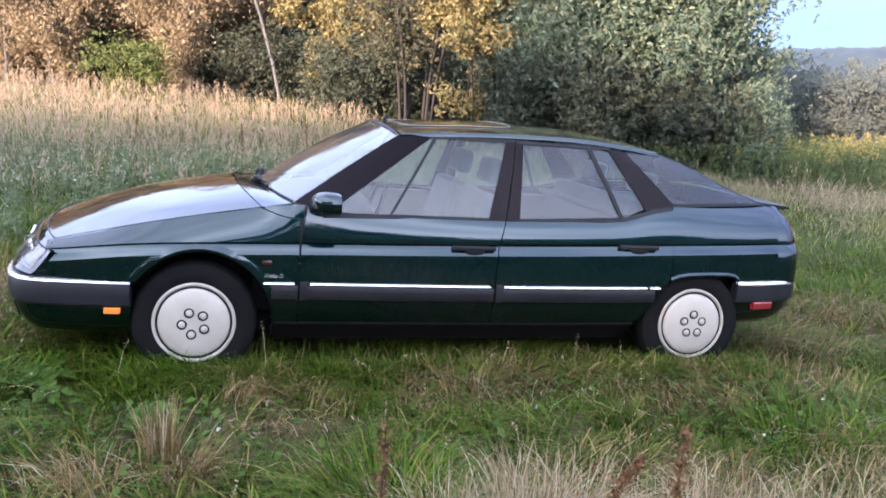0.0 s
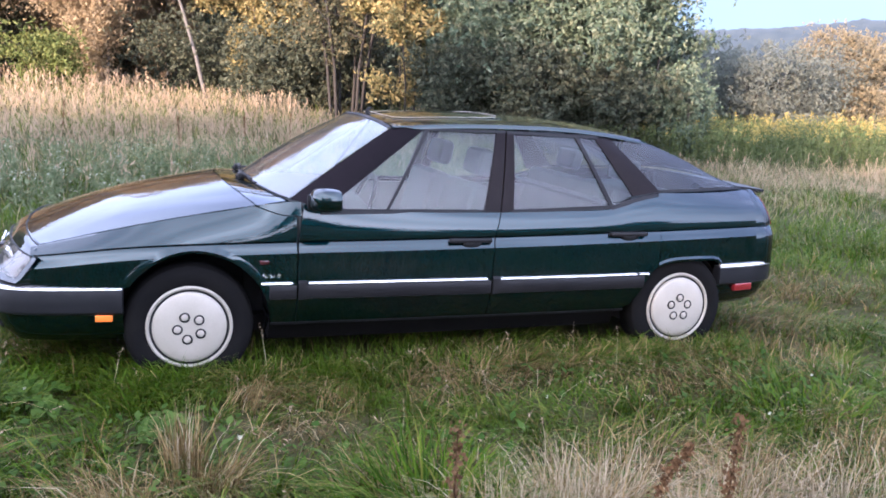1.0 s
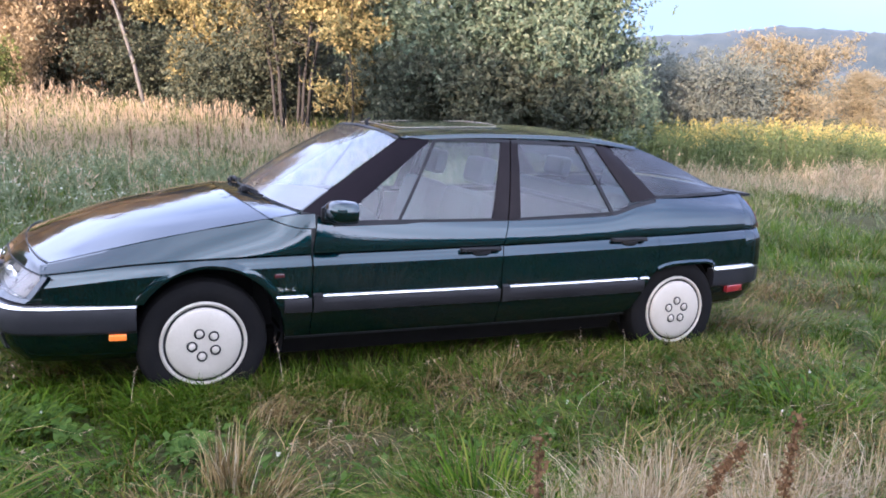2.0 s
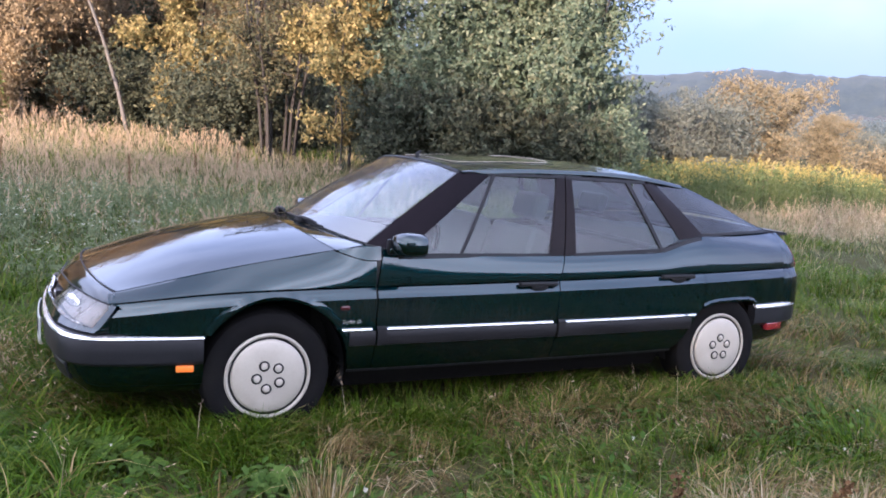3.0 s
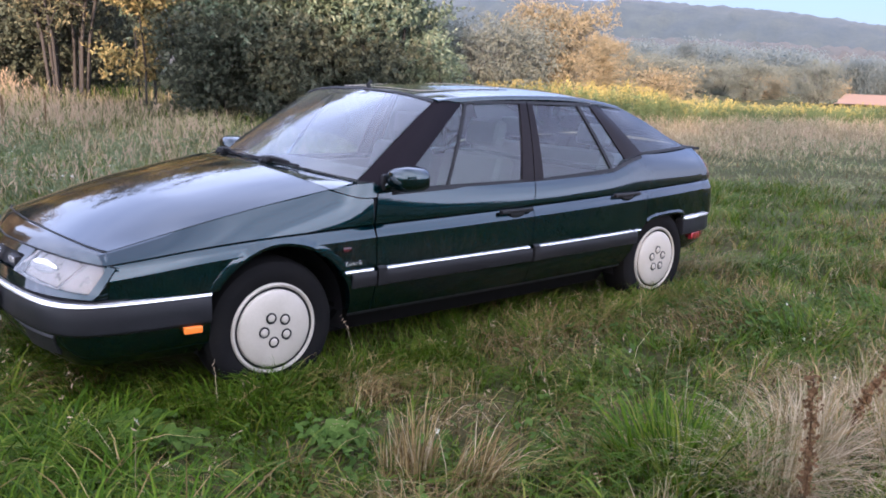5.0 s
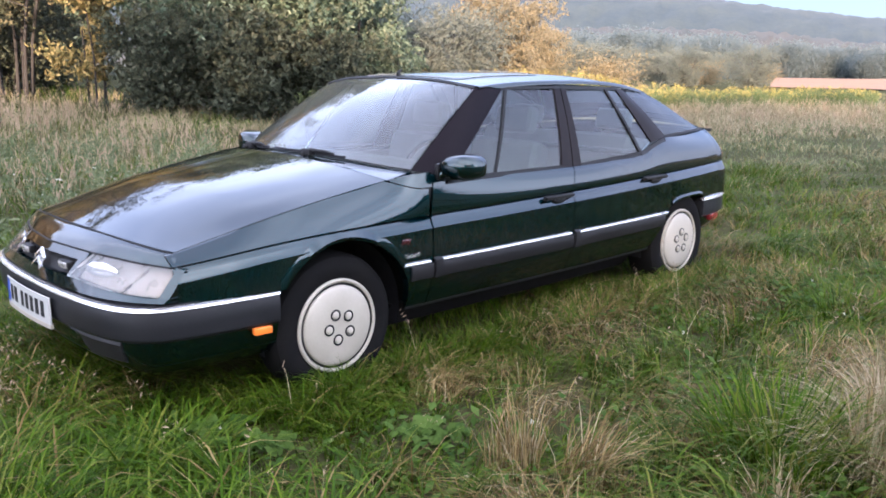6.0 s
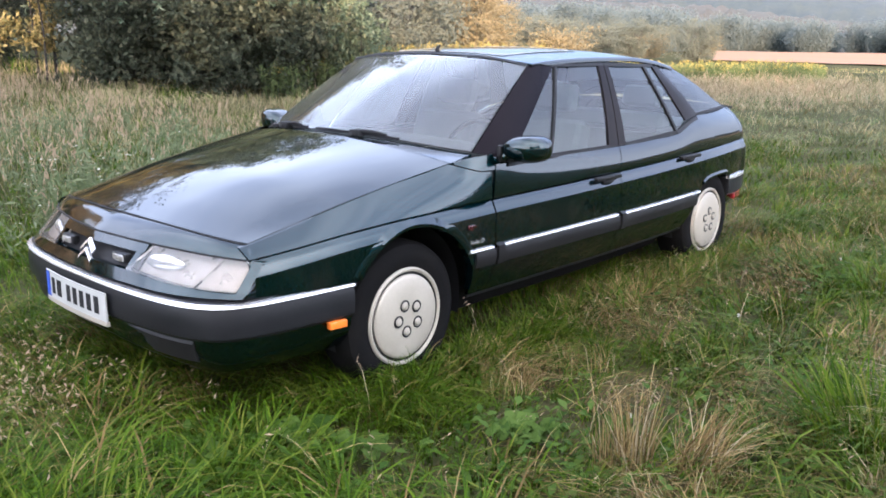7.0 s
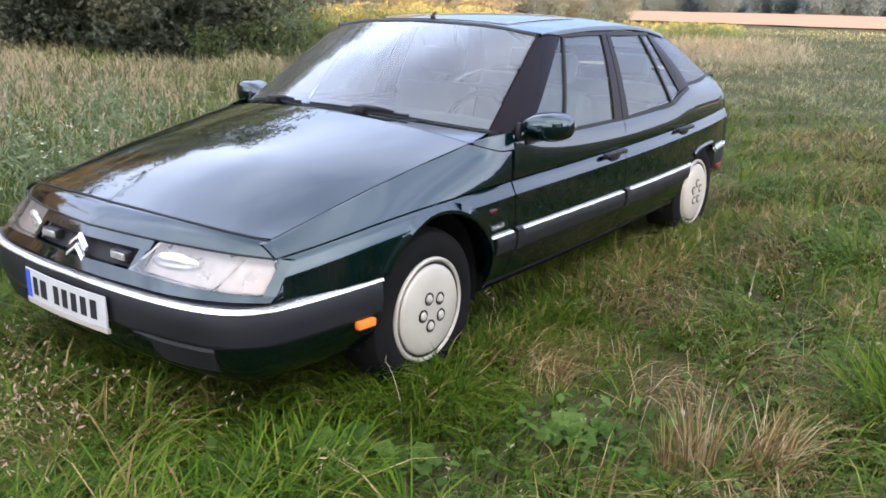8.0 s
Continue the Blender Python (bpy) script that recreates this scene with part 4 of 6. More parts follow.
            p[1] += 0.020 * 4 * u * (1 - u) * (0.4 + 0.6 * (1 - v)) + 0.012 * math.sin(math.pi * v) - d
            return (p[0], s * p[1], p[2])
        part("rear_side_window", sheet([[c_glass(u, v, 0.006) for v in lin(0.03, 0.97, 11)] for u in lin(0.03, 0.985, 13)], out, 0.004), DARK_GLASS, car, "long tapered rear side window")
        bm = sheet([[c_glass(u, v, -0.002) for v in lin(-0.02, 0.035, 3)] for u in lin(-0.01, 1, 13)], out, 0.012)
        part("seal", bm, RUBBER, quarter)
        P = []
        for v in lin(0, 1, 12):
            x0, z0 = 2.488 + (2.283 - 2.488) * v, 0.980 + (1.304 - 0.980) * v
            a = np.array((x0, s * (glass_y(x0, z0) + 0.002), z0))
            b = np.array(c_glass(0.035, v, -0.002))
            P.append([a * (1 - u) + b * u + np.array((0, s * 0.006 * math.sin(math.pi * u), 0)) for u in lin(0, 1, 5)])
        part("rear_pillar", sheet(P, out, 0.012), PILLAR, car, "faded dark rear pillar")
        bm = sheet([[np.array((x, s * (side_y(x, z) + 0.001), z)) for z in lin(top_z(x) - 0.022, top_z(x) - 0.002, 3)] for x in lin(2.34, 2.66, 9)], out, 0.01)
        part("belt_seal", bm, RUBBER, rd)

        # rubbing strips
        def strip(x0, x1, parent):
            bm = sheet([[(x, s * (side_y(x, z) + o), z) for o, z in ((0.0, 0.450), (0.010, 0.454), (0.014, 0.485), (0.012, 0.518), (0.010, 0.524))] for x in lin(x0, x1, 12)], out, 0.01)
            part("rubbing_strip", bm, PLASTIC, parent, "dark plastic rubbing strip")

        def chrome(x0, x1, parent):
            bm = sheet([[(x, s * (side_y(x, z) + o), z) for o, z in ((0.006, 0.528), (0.014, 0.530), (0.016, 0.535), (0.014, 0.540), (0.004, 0.543))] for x in lin(x0, x1, 12)], out, 0.01)
            part("chrome_strip", bm, CHROME, parent, "bright chrome strip")
        strip(0.385, 0.522, wing), chrome(0.345, 0.500, wing)
        strip(0.532, 1.582, fd), chrome(0.582, 1.558, fd)
        strip(1.592, 2.560, rd), chrome(1.640, 2.505, rd)
        chrome(2.525, 2.590, rd)
        for x0, x1, p in ((0.530, 0.576, fd), (1.594, 1.634, rd)):
            bm = sheet([[(x, s * (side_y(x, z) + o), z) for o, z in ((0.0, 0.446), (0.018, 0.452), (0.021, 0.49), (0.018, 0.538), (0.002, 0.548))] for x in lin(x0, x1, 4)], out, 0.012)
            part("strip_end", bm, PLASTIC, p)

        # door handles
        for x0, zc, p in ((1.335, crease(1.45) - 0.012, fd), (2.315, crease(2.42) - 0.008, rd)):
            y = side_y(x0 + 0.12, zc - 0.03)
            bm = bmesh.new()
            box(bm, (x0, s * y - 0.006, zc - 0.014), (x0 + 0.245, s * y + 0.006, zc + 0.012), 0.005)
            box(bm, (x0 + 0.004, s * (y + 0.012) - 0.008, zc - 0.010), (x0 + 0.241, s * (y + 0.012) + 0.008, zc + 0.010), 0.006)
            part("handle", bm, PLASTIC, p, "flush dark door handle")
            bm = bmesh.new()
            bmesh.ops.create_uvsphere(bm, u_segments=14, v_segments=8, radius=1, matrix=Matrix.Translation((x0 + 0.13, s * (y + 0.002), zc - 0.018)) @ Matrix.Diagonal((0.055, 0.012, 0.020, 1)))
            part("handle_recess", bm, RUBBER, p)

        # side repeater, badge, orange marker, red reflector
        y = side_y(0.36, 0.645)
        bm = box(bmesh.new(), (0.335, s * y - 0.008, 0.634), (0.385, s * y + 0.008, 0.656), 0.006)
        part("repeater", bm, DULL_RED, wing, "small dark red side repeater")
        bm = box(bmesh.new(), (-0.436, s * 0.846 - 0.016, 0.362), (-0.356, s * 0.846 + 0.012, 0.392), 0.006, turn=pose(0, 0, 0, 0, 0, s * 6))
        part("side_marker", bm, AMBER, bumper, "orange side marker lamp")
        bm = box(bmesh.new(), (3.240, s * 0.780 - 0.016, 0.400), (3.390, s * 0.775 + 0.010, 0.446), 0.008, turn=pose(0, 0, 0, 0, 0, -s * 10))
        part("side_reflector", bm, RED_GLASS, rear, "red side reflector")

        # wheel housings
        for cx, r in ((0.025, 0.376), (2.83, 0.352)):
            rows = []
            for a in lin(-14, 194, 25):
                x, z = cx - r * math.cos(radians(a)), 0.318 + r * math.sin(radians(a))
                rows.append([(x, s * y, z) for y in lin(0.50, 0.772 if cx < 1 else 0.752, 4)])
            housing = part("wheel_housing", sheet(rows, (0, 0, -1), 0.0), RUBBER, car, "black wheel housing")
            part("housing_wall", sheet([[(cx, s * 0.50, 0.318), (row[0][0], s * 0.50, row[0][2])] for row in rows], out, 0.0), RUBBER, housing)

        # wheels
        for cx, name in ((0.0, "front_wheel"), (2.85, "rear_wheel")):
            yo = 0.822 if cx == 0 else 0.797
            c = (cx, s * yo, 0.31)
            bm = turned(bmesh.new(), [(0.19, -0.21), (0.26, -0.21), (0.305, -0.195), (0.318, -0.16), (0.320, -0.10), (0.318, -0.045), (0.306, -0.012), (0.285, 0.004),
                                      (0.255, 0.008), (0.225, 0.004), (0.208, -0.004), (0.198, -0.02)], c, s, 56)
            wheel = part(name, bm, TYRE, car, "black tyre with a silver wheel cover")
            bm = turned(bmesh.new(), [(0.212, -0.02), (0.211, 0.004), (0.204, 0.010), (0.196, 0.007), (0.193, 0.002)], c, s, 56)
            part("rim", bm, HUBCAP, wheel, "bright rim edge")
            bm = turned(bmesh.new(), [(0.197, -0.004), (0.179, -0.004)], c, s, 56)
            part("cover_groove", bm, RUBBER, wheel)
            bm = turned(bmesh.new(), [(0.181, -0.006), (0.181, 0.004), (0.177, 0.009), (0.168, 0.013), (0.12, 0.019), (0.06, 0.022), (0.0, 0.022)], c, s, 56)
            part("wheel_cover", bm, HUBCAP, wheel, "smooth silver wheel cover with five studs")
            for k in range(5):
                a = radians(72 * k + (42 if cx == 0 else 90))
                q = (cx + 0.060 * math.cos(a), c[1] + s * 0.018, 0.31 + 0.060 * math.sin(a))
                bm = turned(bmesh.new(), [(0.0265, -0.002), (0.0265, 0.006), (0.0225, 0.008), (0.0185, 0.005)], q, s, 18)
                part("stud_ring", bm, RUBBER, wheel)
                bm = turned(bmesh.new(), [(0.0178, -0.002), (0.0175, 0.006), (0.014, 0.011), (0.006, 0.013), (0, 0.0135)], q, s, 18)
                part("wheel_stud", bm, HUBCAP, wheel, "polished wheel stud")

        # door mirror
        bm = bmesh.new()
        bmesh.ops.create_uvsphere(bm, u_segments=28, v_segments=16, radius=1)
        for v in bm.verts:
            x, y, z = v.co
            q = lambda t, p: math.copysign(abs(t)**p, t)
            k = min(max((y + 1.0) / 1.25, 0.0), 1.0)
            k = 0.50 + 0.50 * k * k * (3 - 2 * k)
            v.co = Vector((0.655 + 0.085 * q(x, 0.75) * (0.4 + 0.6 * k) + 0.020 * y, s * ((0.928 if s < 0 else 0.885) + 0.112 * q(y, 0.70)), 0.962 + 0.010 * k + 0.062 * q(z, 0.62) * k))
            v.co.x = min(v.co.x, 0.715)
        bmesh.ops.recalc_face_normals(bm, faces=bm.faces)
        mirror = part("door_mirror", bm, PAINT, car, "dark green door mirror")
        bm = bmesh.new()
        bmesh.ops.create_uvsphere(bm, u_segments=20, v_segments=12, radius=1)
        for v in bm.verts:
            x, y, z = v.co
            v.co = Vector((0.7175 + 0.003 * x, s * ((0.937 if s < 0 else 0.887) + 0.088 * math.copysign(abs(y)**0.7, y)), 0.968 + 0.046 * math.copysign(abs(z)**0.7, z) * (1.0 + 0.2 * y)))
        part("mirror_glass", bm, CHROME, mirror)
        bm = box(bmesh.new(), (0.615, s * 0.86 - 0.035, 0.905), (0.70, s * 0.86 + 0.035, 0.935), 0.012)
        box(bm, (0.575, s * 0.838 - 0.012, 0.905), (0.70, s * 0.838 + 0.014, 0.985), 0.012)
        part("mirror_foot", bm, PLASTIC, mirror, "black mirror foot")
        yc = 0.0 if s < 0 else -0.05
        bm = tube(bmesh.new(), [(0.590, s * 0.832, 0.922), (0.615, s * (0.845 + yc / 2), 0.936), (0.640, s * (0.868 + yc), 0.952), (0.655, s * (0.900 + yc), 0.964)], [0.016, 0.024, 0.036, 0.050], 12)
        part("mirror_neck", bm, PAINT, mirror)

    # trim lettering behind the front wheel
    text = bpy.data.curves.new("lettering", "FONT")
    text.body, text.size, text.extrude, text.shear = "Turbo D", 0.027, 0.001, 0.25
    holder = bpy.data.objects.new("lettering", text)
    me = bpy.data.meshes.new_from_object(holder)
    bpy.data.objects.remove(holder)
    me.materials.append(CHROME)
    ob = new("lettering", me)
    ob.matrix_basis = pose(0.345, -side_y(0.40, 0.575) - 0.003, 0.567, 90, 0, 0)
    ob.parent = car
    tagged(ob, "small silver trim lettering")

    # number plate: digits stay plain bars
    def plate_piece(y0, y1, z0, z1, ahead, depth):
        return sheet([[(-1.013 + 0.18 * y * y - ahead, y, z) for z in (z0, (z0 + z1) / 2, z1)] for y in lin(y0, y1, max(2, int(abs(y1 - y0) / 0.03) + 2))], (-1, 0, 0), depth)
    plate = part("number_plate", plate_piece(-0.229, 0.285, 0.382, 0.495, 0.0, 0.006), PLATE, bumper, "white number plate with dark bars")
    part("plate_band", plate_piece(0.245, 0.282, 0.386, 0.491, 0.0015, 0.001), PLATE_BLUE, plate, "blue band")
    y = 0.226
    for w, gap in ((0.034, 0.020), (0.044, 0.050), (0.034, 0.022), (0.034, 0.022), (0.034, 0.022), (0.034, 0.022), (0.034, 0.0)):
        part("plate_bar", plate_piece(y - w, y, 0.404, 0.472, 0.0015, 0.001), RUBBER, plate)
        y -= w + gap
    part("plate_holder", plate_piece(-0.231, 0.287, 0.364, 0.381, 0.001, 0.012), HUBCAP, plate)

    # wipers and aerial foot
    for y0, y1, x0, x1 in ((0.13, -0.42, -0.185, 0.0), (0.62, 0.20, 0.39, 0.0)):
        pts = []
        for k in range(9):
            t = k / 8
            y = y0 + (y1 - y0) * t
            u = 0.02 + 0.03 * t
            x = screen_base(abs(y)) + 0.004
            pts.append((x - 0.016, y, base_z(abs(y)) + 0.014))
        bm = tube(bmesh.new(), pts, 0.006, 6)
        wiper = part("wiper", bm, RUBBER, car, "black windscreen wiper")
        y0 = x0
        arm = [(screen_base(abs(y0)) - 0.055, y0 + 0.02, base_z(abs(y0)) + 0.004), (screen_base(abs(y0)) - 0.03, y0, base_z(abs(y0)) + 0.026), Vector(pts[6]) + Vector((-0.004, 0, 0.014)), Vector(pts[7]) + Vector((-0.002, 0, 0.008))]
        part("arm", tube(bmesh.new(), arm, [0.014, 0.012, 0.008, 0.006], 8), RUBBER, wiper)
        bm = box(bmesh.new(), (arm[1][0] - 0.022, y0 - 0.035, arm[1][2] - 0.025), (arm[1][0] + 0.02, y0 + 0.03, arm[1][2] + 0.008), 0.008)
        part("pivot", bm, RUBBER, wiper)
    bm = tube(bmesh.new(), [(1.075, 0.0, 1.372), (1.068, 0, 1.390), (1.080, 0, 1.402), (1.095, 0, 1.408)], [0.016, 0.012, 0.008, 0.006], 10)
    part("aerial_base", bm, RUBBER, car, "short black aerial foot on the roof")

    # cabin
    for name, lo, hi, bevel in (("floor_pan", (0.30, -0.58, 0.20), (2.45, 0.58, 0.30), 0.03), ("rear_floor_pan", (2.46, -0.52, 0.20), (2.94, 0.52, 0.40), 0.05), ("engine_bay", (-0.66, -0.58, 0.24), (0.29, 0.58, 0.62), 0.05),
                                ("boot_floor", (2.95, -0.60, 0.36), (3.36, 0.60, 0.62), 0.05), ("bulkhead", (0.40, -0.70, 0.31), (0.52, 0.70, 0.86), 0.004)):
        part(name, box(bmesh.new(), lo, hi, bevel), TYRE, car)
    for s in (-1, 1):
        bm = box(bmesh.new(), (0.55, s * 0.745 - 0.02, 0.36), (2.52, s * 0.745 + 0.02, 0.875), 0.015)
        part("door_card", bm, TRIM, car)
        bm = box(bmesh.new(), (2.62, s * 0.60 - 0.02, 0.60), (3.30, s * 0.60 + 0.02, 0.93), 0.015)
        part("boot_side", bm, RUBBER, car)
    bm = sheet([[(x, y, 0.93 + 0.035 * math.sin(math.pi * min(1, (x - 0.40) / 0.55)) - 0.05 * (y / 0.72)**4) for x in lin(0.40, 0.93, 8)] for y in lin(-0.74, 0.74, 17)], (0, 0, 1), 0.22)
    part("dashboard", bm, TRIM_DARK, car, "grey dashboard")
    bm = box(bmesh.new(), (2.35, -0.66, 0.90), (3.25, 0.66, 0.93), 0.01)
    part("parcel_shelf", bm, TRIM_DARK, car)
    bm = bmesh.new()
    ring = [Vector((0.96 + 0.07 * math.cos(a), -0.36 + 0.19 * math.sin(a), 0.86 + 0.175 * math.cos(a))) for a in lin(0, 2 * math.pi, 29)]
    tube(bm, ring, 0.014, 8, False)
    tube(bm, [(0.96, -0.36, 0.86), (0.80, -0.36, 0.80)], 0.03, 10)
    tube(bm, [(0.985, -0.36, 0.70), (0.96, -0.36, 0.86)], 0.016, 8)
    part("steering_wheel", bm, RUBBER, car, "single-spoke steering wheel")

    def seat(x, y, w, name):
        st = bmesh.new()
        box(st, (x - 0.25, y - w / 2, 0.34), (x + 0.27, y + w / 2, 0.52), 0.06, 3)
        ob = part(name, st, SEAT, car, "light grey cloth seat")
        st = box(bmesh.new(), (x + 0.25, y - w / 2, 0.45), (x + 0.40, y + w / 2, 1.02), 0.06, 3, pose(0, 0, 0, 0, 16, 0))
        part("seat_back", st, SEAT, ob)
        if w < 0.8:
            st = box(bmesh.new(), (x + 0.40, y - 0.14, 1.05), (x + 0.50, y + 0.14, 1.21), 0.045, 3, pose(0, 0, 0, 0, 12, 0))
            part("headrest", st, SEAT, ob)
        return ob
    seat(1.22, -0.37, 0.52, "front_seat")
    seat(1.22, 0.37, 0.52, "front_seat")
    seat(2.12, 0.0, 1.28, "rear_seat")
    for y in (-0.38, 0.38):
        bm = box(bmesh.new(), (2.60, y - 0.13, 1.03), (2.69, y + 0.13, 1.17), 0.04, 3, pose(0, 0, 0, 0, 14, 0))
        part("rear_headrest", bm, SEAT, car)
    return car


build_car()


# ---------------------------------------------------------------- grass and weeds
def blades(P, h, w, lean, rng, twist=None):
    """Bent tapering blades: roots P (n, 3), heights, widths, how far each leans over."""
    n = len(P)
    a = rng.uniform(0, 2 * math.pi, n) if twist is None else twist
    d = np.stack([np.cos(a), np.sin(a), np.zeros(n)], 1)
    b = a + rng.uniform(-1.0, 1.0, n) + math.pi / 2
    side = np.stack([np.cos(b), np.sin(b), np.zeros(n)], 1)
    rows = []
    for t, k in ((0.0, 1.0), (0.4, 0.9), (0.75, 0.6)):
        c = P + d * (h * lean * t**2)[:, None] + np.array((0, 0, 1.0)) * (h * (t - 0.38 * lean * t**2.4))[:, None]
        rows += [c - side * (w * k / 2)[:, None], c + side * (w * k / 2)[:, None]]
    tip = P + d * (h * lean)[:, None] + np.array((0, 0, 1.0)) * (h * (1 - 0.42 * lean))[:, None]
    return np.stack(rows + [tip], 1)


BLADE = [(0, 1, 3, 2), (2, 3, 5, 4), (4, 5, 6)]


def wave(x, y, f, s):
    """Soft patches between 0 and 1."""
    v = np.sin(x * f + s) * np.cos(y * f * 1.3 + s * 2) + np.sin((x * 0.6 + y) * f * 1.7 + s * 3) + 0.7 * np.sin((x - y * 0.8) * f * 2.9 + s * 5)
    return np.clip(0.5 + v / 3.6, 0, 1)


def scatter(rng, box_, count):
    x0, x1, y0, y1 = box_
    return rng.uniform(x0, x1, count), rng.uniform(y0, y1, count)


def clear_of_car(x, y, m=0.0):
    under = (x > -0.92 - m) & (x < 3.58 + m) & (np.abs(y) < 0.80 + m) & ~((x < -0.3) & (np.abs(y) > 0.80 - (-0.3 - x) * 0.5 + m))
    return ~under


def rooted(x, y):
    return np.stack([x, y, land(x, y) - 0.012], 1)


BROWN_PATCHES = ((1.68, -0.95, 0.42), (1.30, -1.15, 0.34), (2.60, -1.22, 0.50), (0.36, -1.16, 0.24), (3.85, -0.30, 0.55), (2.30, -0.88, 0.30), (4.9, 0.60, 0.8), (0.45, -1.62, 0.22),
                 (3.3, -2.2, 0.5), (-0.30, -2.15, 0.26), (-1.15, -0.22, 0.30), (5.8, -1.5, 0.9), (0.95, -2.0, 0.3), (7.6, -0.6, 1.1), (2.0, -2.3, 0.45))


def brownness(x, y):
    """How much dead grass lies at a place, between 0 and 1."""
    v = 0.30 * np.clip(wave(x, y, 1.35, 2.1) * 2.4 - 1.25, 0, 1) * (0.4 + 1.2 * wave(x, y, 4.1, 0.7))
    for cx, cy, r in BROWN_PATCHES:
        v = np.maximum(v, 0.95 * (0.5 + 0.9 * wave(x, y, 5.3, 1.9)) * np.exp(-((x - cx)**2 + ((y - cy) * 1.25)**2) / (r * r)))
    return np.clip(v + 0.10 * smooth(0.8, 2.2, x), 0, 1)


def grow_grass():
    rng = np.random.default_rng(11)
    green, dry, tall, straw, thatch, heads, lawn = [], [], [], [], [], [], []

    def ring(r0, r1, per):
        """Roots between two rough ovals round the car and the walk, thinning out softly."""
        n = int(math.pi * 1.3 * (r1 * r1 - r0 * r0) * per)
        a, r = rng.uniform(0, 2 * math.pi, n), np.sqrt(rng.uniform(r0 * r0, r1 * r1, n))
        r = r * (1 + 0.12 * np.sin(3 * a + 1.0) + 0.09 * np.sin(7 * a + r)) + rng.normal(0, 0.16, n) * r1 * 0.35
        return 1.2 + 1.3 * r * np.cos(a), -1.0 + r * np.sin(a)

    # turf: short and lush in places, long and laid over in others
    for r0, r1, per, wide in ((0.0, 3.0, 1550, 1.05), (3.0, 4.4, 980, 1.2), (4.4, 6.6, 480, 1.5), (6.6, 10.0, 190, 2.1), (10.0, 16.0, 62, 3.0), (16.0, 27.0, 17, 4.2)):
        x, y = ring(r0, r1, per)
        keep = clear_of_car(x, y, -0.50) & (rng.random(len(x)) < 0.42 + 0.95 * wave(x, y, 6.3, 0.8)) & ~((y > 3.0) & (x < 9) & (rng.random(len(x)) < 0.8)) & ~((y < -5.5) & (rng.random(len(x)) < 0.5))
        x, y = x[keep], y[keep]
        n = len(x)
        lush, brown = wave(x, y, 1.9, 0.4), brownness(x, y)
        long_ = np.clip(wave(x, y, 2.7, 1.7) * 1.8 - 0.55, 0, 1)
        h = (0.035 + 0.06 * lush + 0.12 * long_) * rng.uniform(0.55, 1.6, n) * np.where(clear_of_car(x, y, 0.05), 1.0, 1.25)
        w = (rng.uniform(0.003, 0.0075, n) + 0.004 * (rng.random(n) < 0.15)) * wide
        lean = rng.uniform(0.3, 1.1, n) + 0.6 * long_
        lay = 6.28 * wave(x, y, 0.9, 3.3) + rng.normal(0, 0.9, n)
        V = blades(rooted(x, y), h, w, lean, rng, lay)
        dead = rng.random(n) < 0.03 + 0.42 * brown
        low = dead & (rng.random(n) < 0.7)
        far = rng.random(n) < smooth(4.5, 9.0, np.hypot((x - 1.2) / 1.3, y + 1.0))
        green.append(V[~dead & ~far]), lawn.append(V[~dead & far]), dry.append(V[dead & ~low]), thatch.append(V[low])
    # dead stems pressed flat over the brown patches
    for cx, cy, r in BROWN_PATCHES:
        m = int(1050 * min(r, 0.7)**1.4)
        a, q = rng.uniform(0, 6.28, m), r * 0.95 * np.sqrt(rng.random(m))
        x, y = cx + q * np.cos(a), cy + 0.8 * q * np.sin(a)
        keep = clear_of_car(x, y, -0.1)
        x, y = x[keep], y[keep]
        m = len(x)
        P = rooted(x, y) + np.stack([np.zeros(m), np.zeros(m), rng.uniform(0.015, 0.075, m)], 1)
        V = blades(P, rng.uniform(0.07, 0.20, m), rng.uniform(0.0022, 0.0050, m), rng.uniform(1.6, 2.1, m), rng, 6.28 * wave(x, y, 0.8, 5.1) + rng.normal(0, 1.0, m))
        pick = rng.random(m)
        thatch.append(V[pick < 0.6]), dry.append(V[(pick >= 0.6) & (pick < 0.88)]), straw.append(V[pick >= 0.88])
    # tussocks: long arching blades from one root, combed over to one side
    spots = [scatter(rng, b, n) for b, n in (((-3.6, 7.5, -3.3, -0.75), 820), ((-4.4, -1.0, -1.0, 3.2), 190), ((-0.5, 3.5, -1.08, -0.82), 220), ((-2.1, -0.98, -0.95, 1.4), 150), ((-2.5, -0.85, -2.1, -0.7), 190), ((4.0, 9.0, -2.5, 2.6), 260))]
    x, y = np.concatenate([k[0] for k in spots]), np.concatenate([k[1] for k in spots])
    keep = clear_of_car(x, y, 0.03) & (rng.random(len(x)) < 0.25 + 1.1 * wave(x, y, 2.7, 1.7))
    x, y = x[keep], y[keep]
    for k in range(len(x)):
        m = int(rng.integers(18, 52) * (0.7 if x[k] < -0.85 else 1.0))
        r = rng.uniform(0.02, 0.09)
        a = rng.uniform(0, 2 * math.pi, m)
        px, py = x[k] + np.cos(a) * r * rng.random(m), y[k] + np.sin(a) * r * rng.random(m)
        near = not clear_of_car(x[k:k + 1], y[k:k + 1], 0.30)[0]
        front = x[k] < -0.85 and y[k] > -2.1
        h = rng.uniform(0.10, 0.27, m) * (1.0 if near and not front else rng.uniform(0.7, 1.2)) * (1.4 if front else 1.0)
        comb = 6.28 * wave(x[k:k + 1], y[k:k + 1], 0.9, 3.3)[0] + rng.normal(0, 0.8)
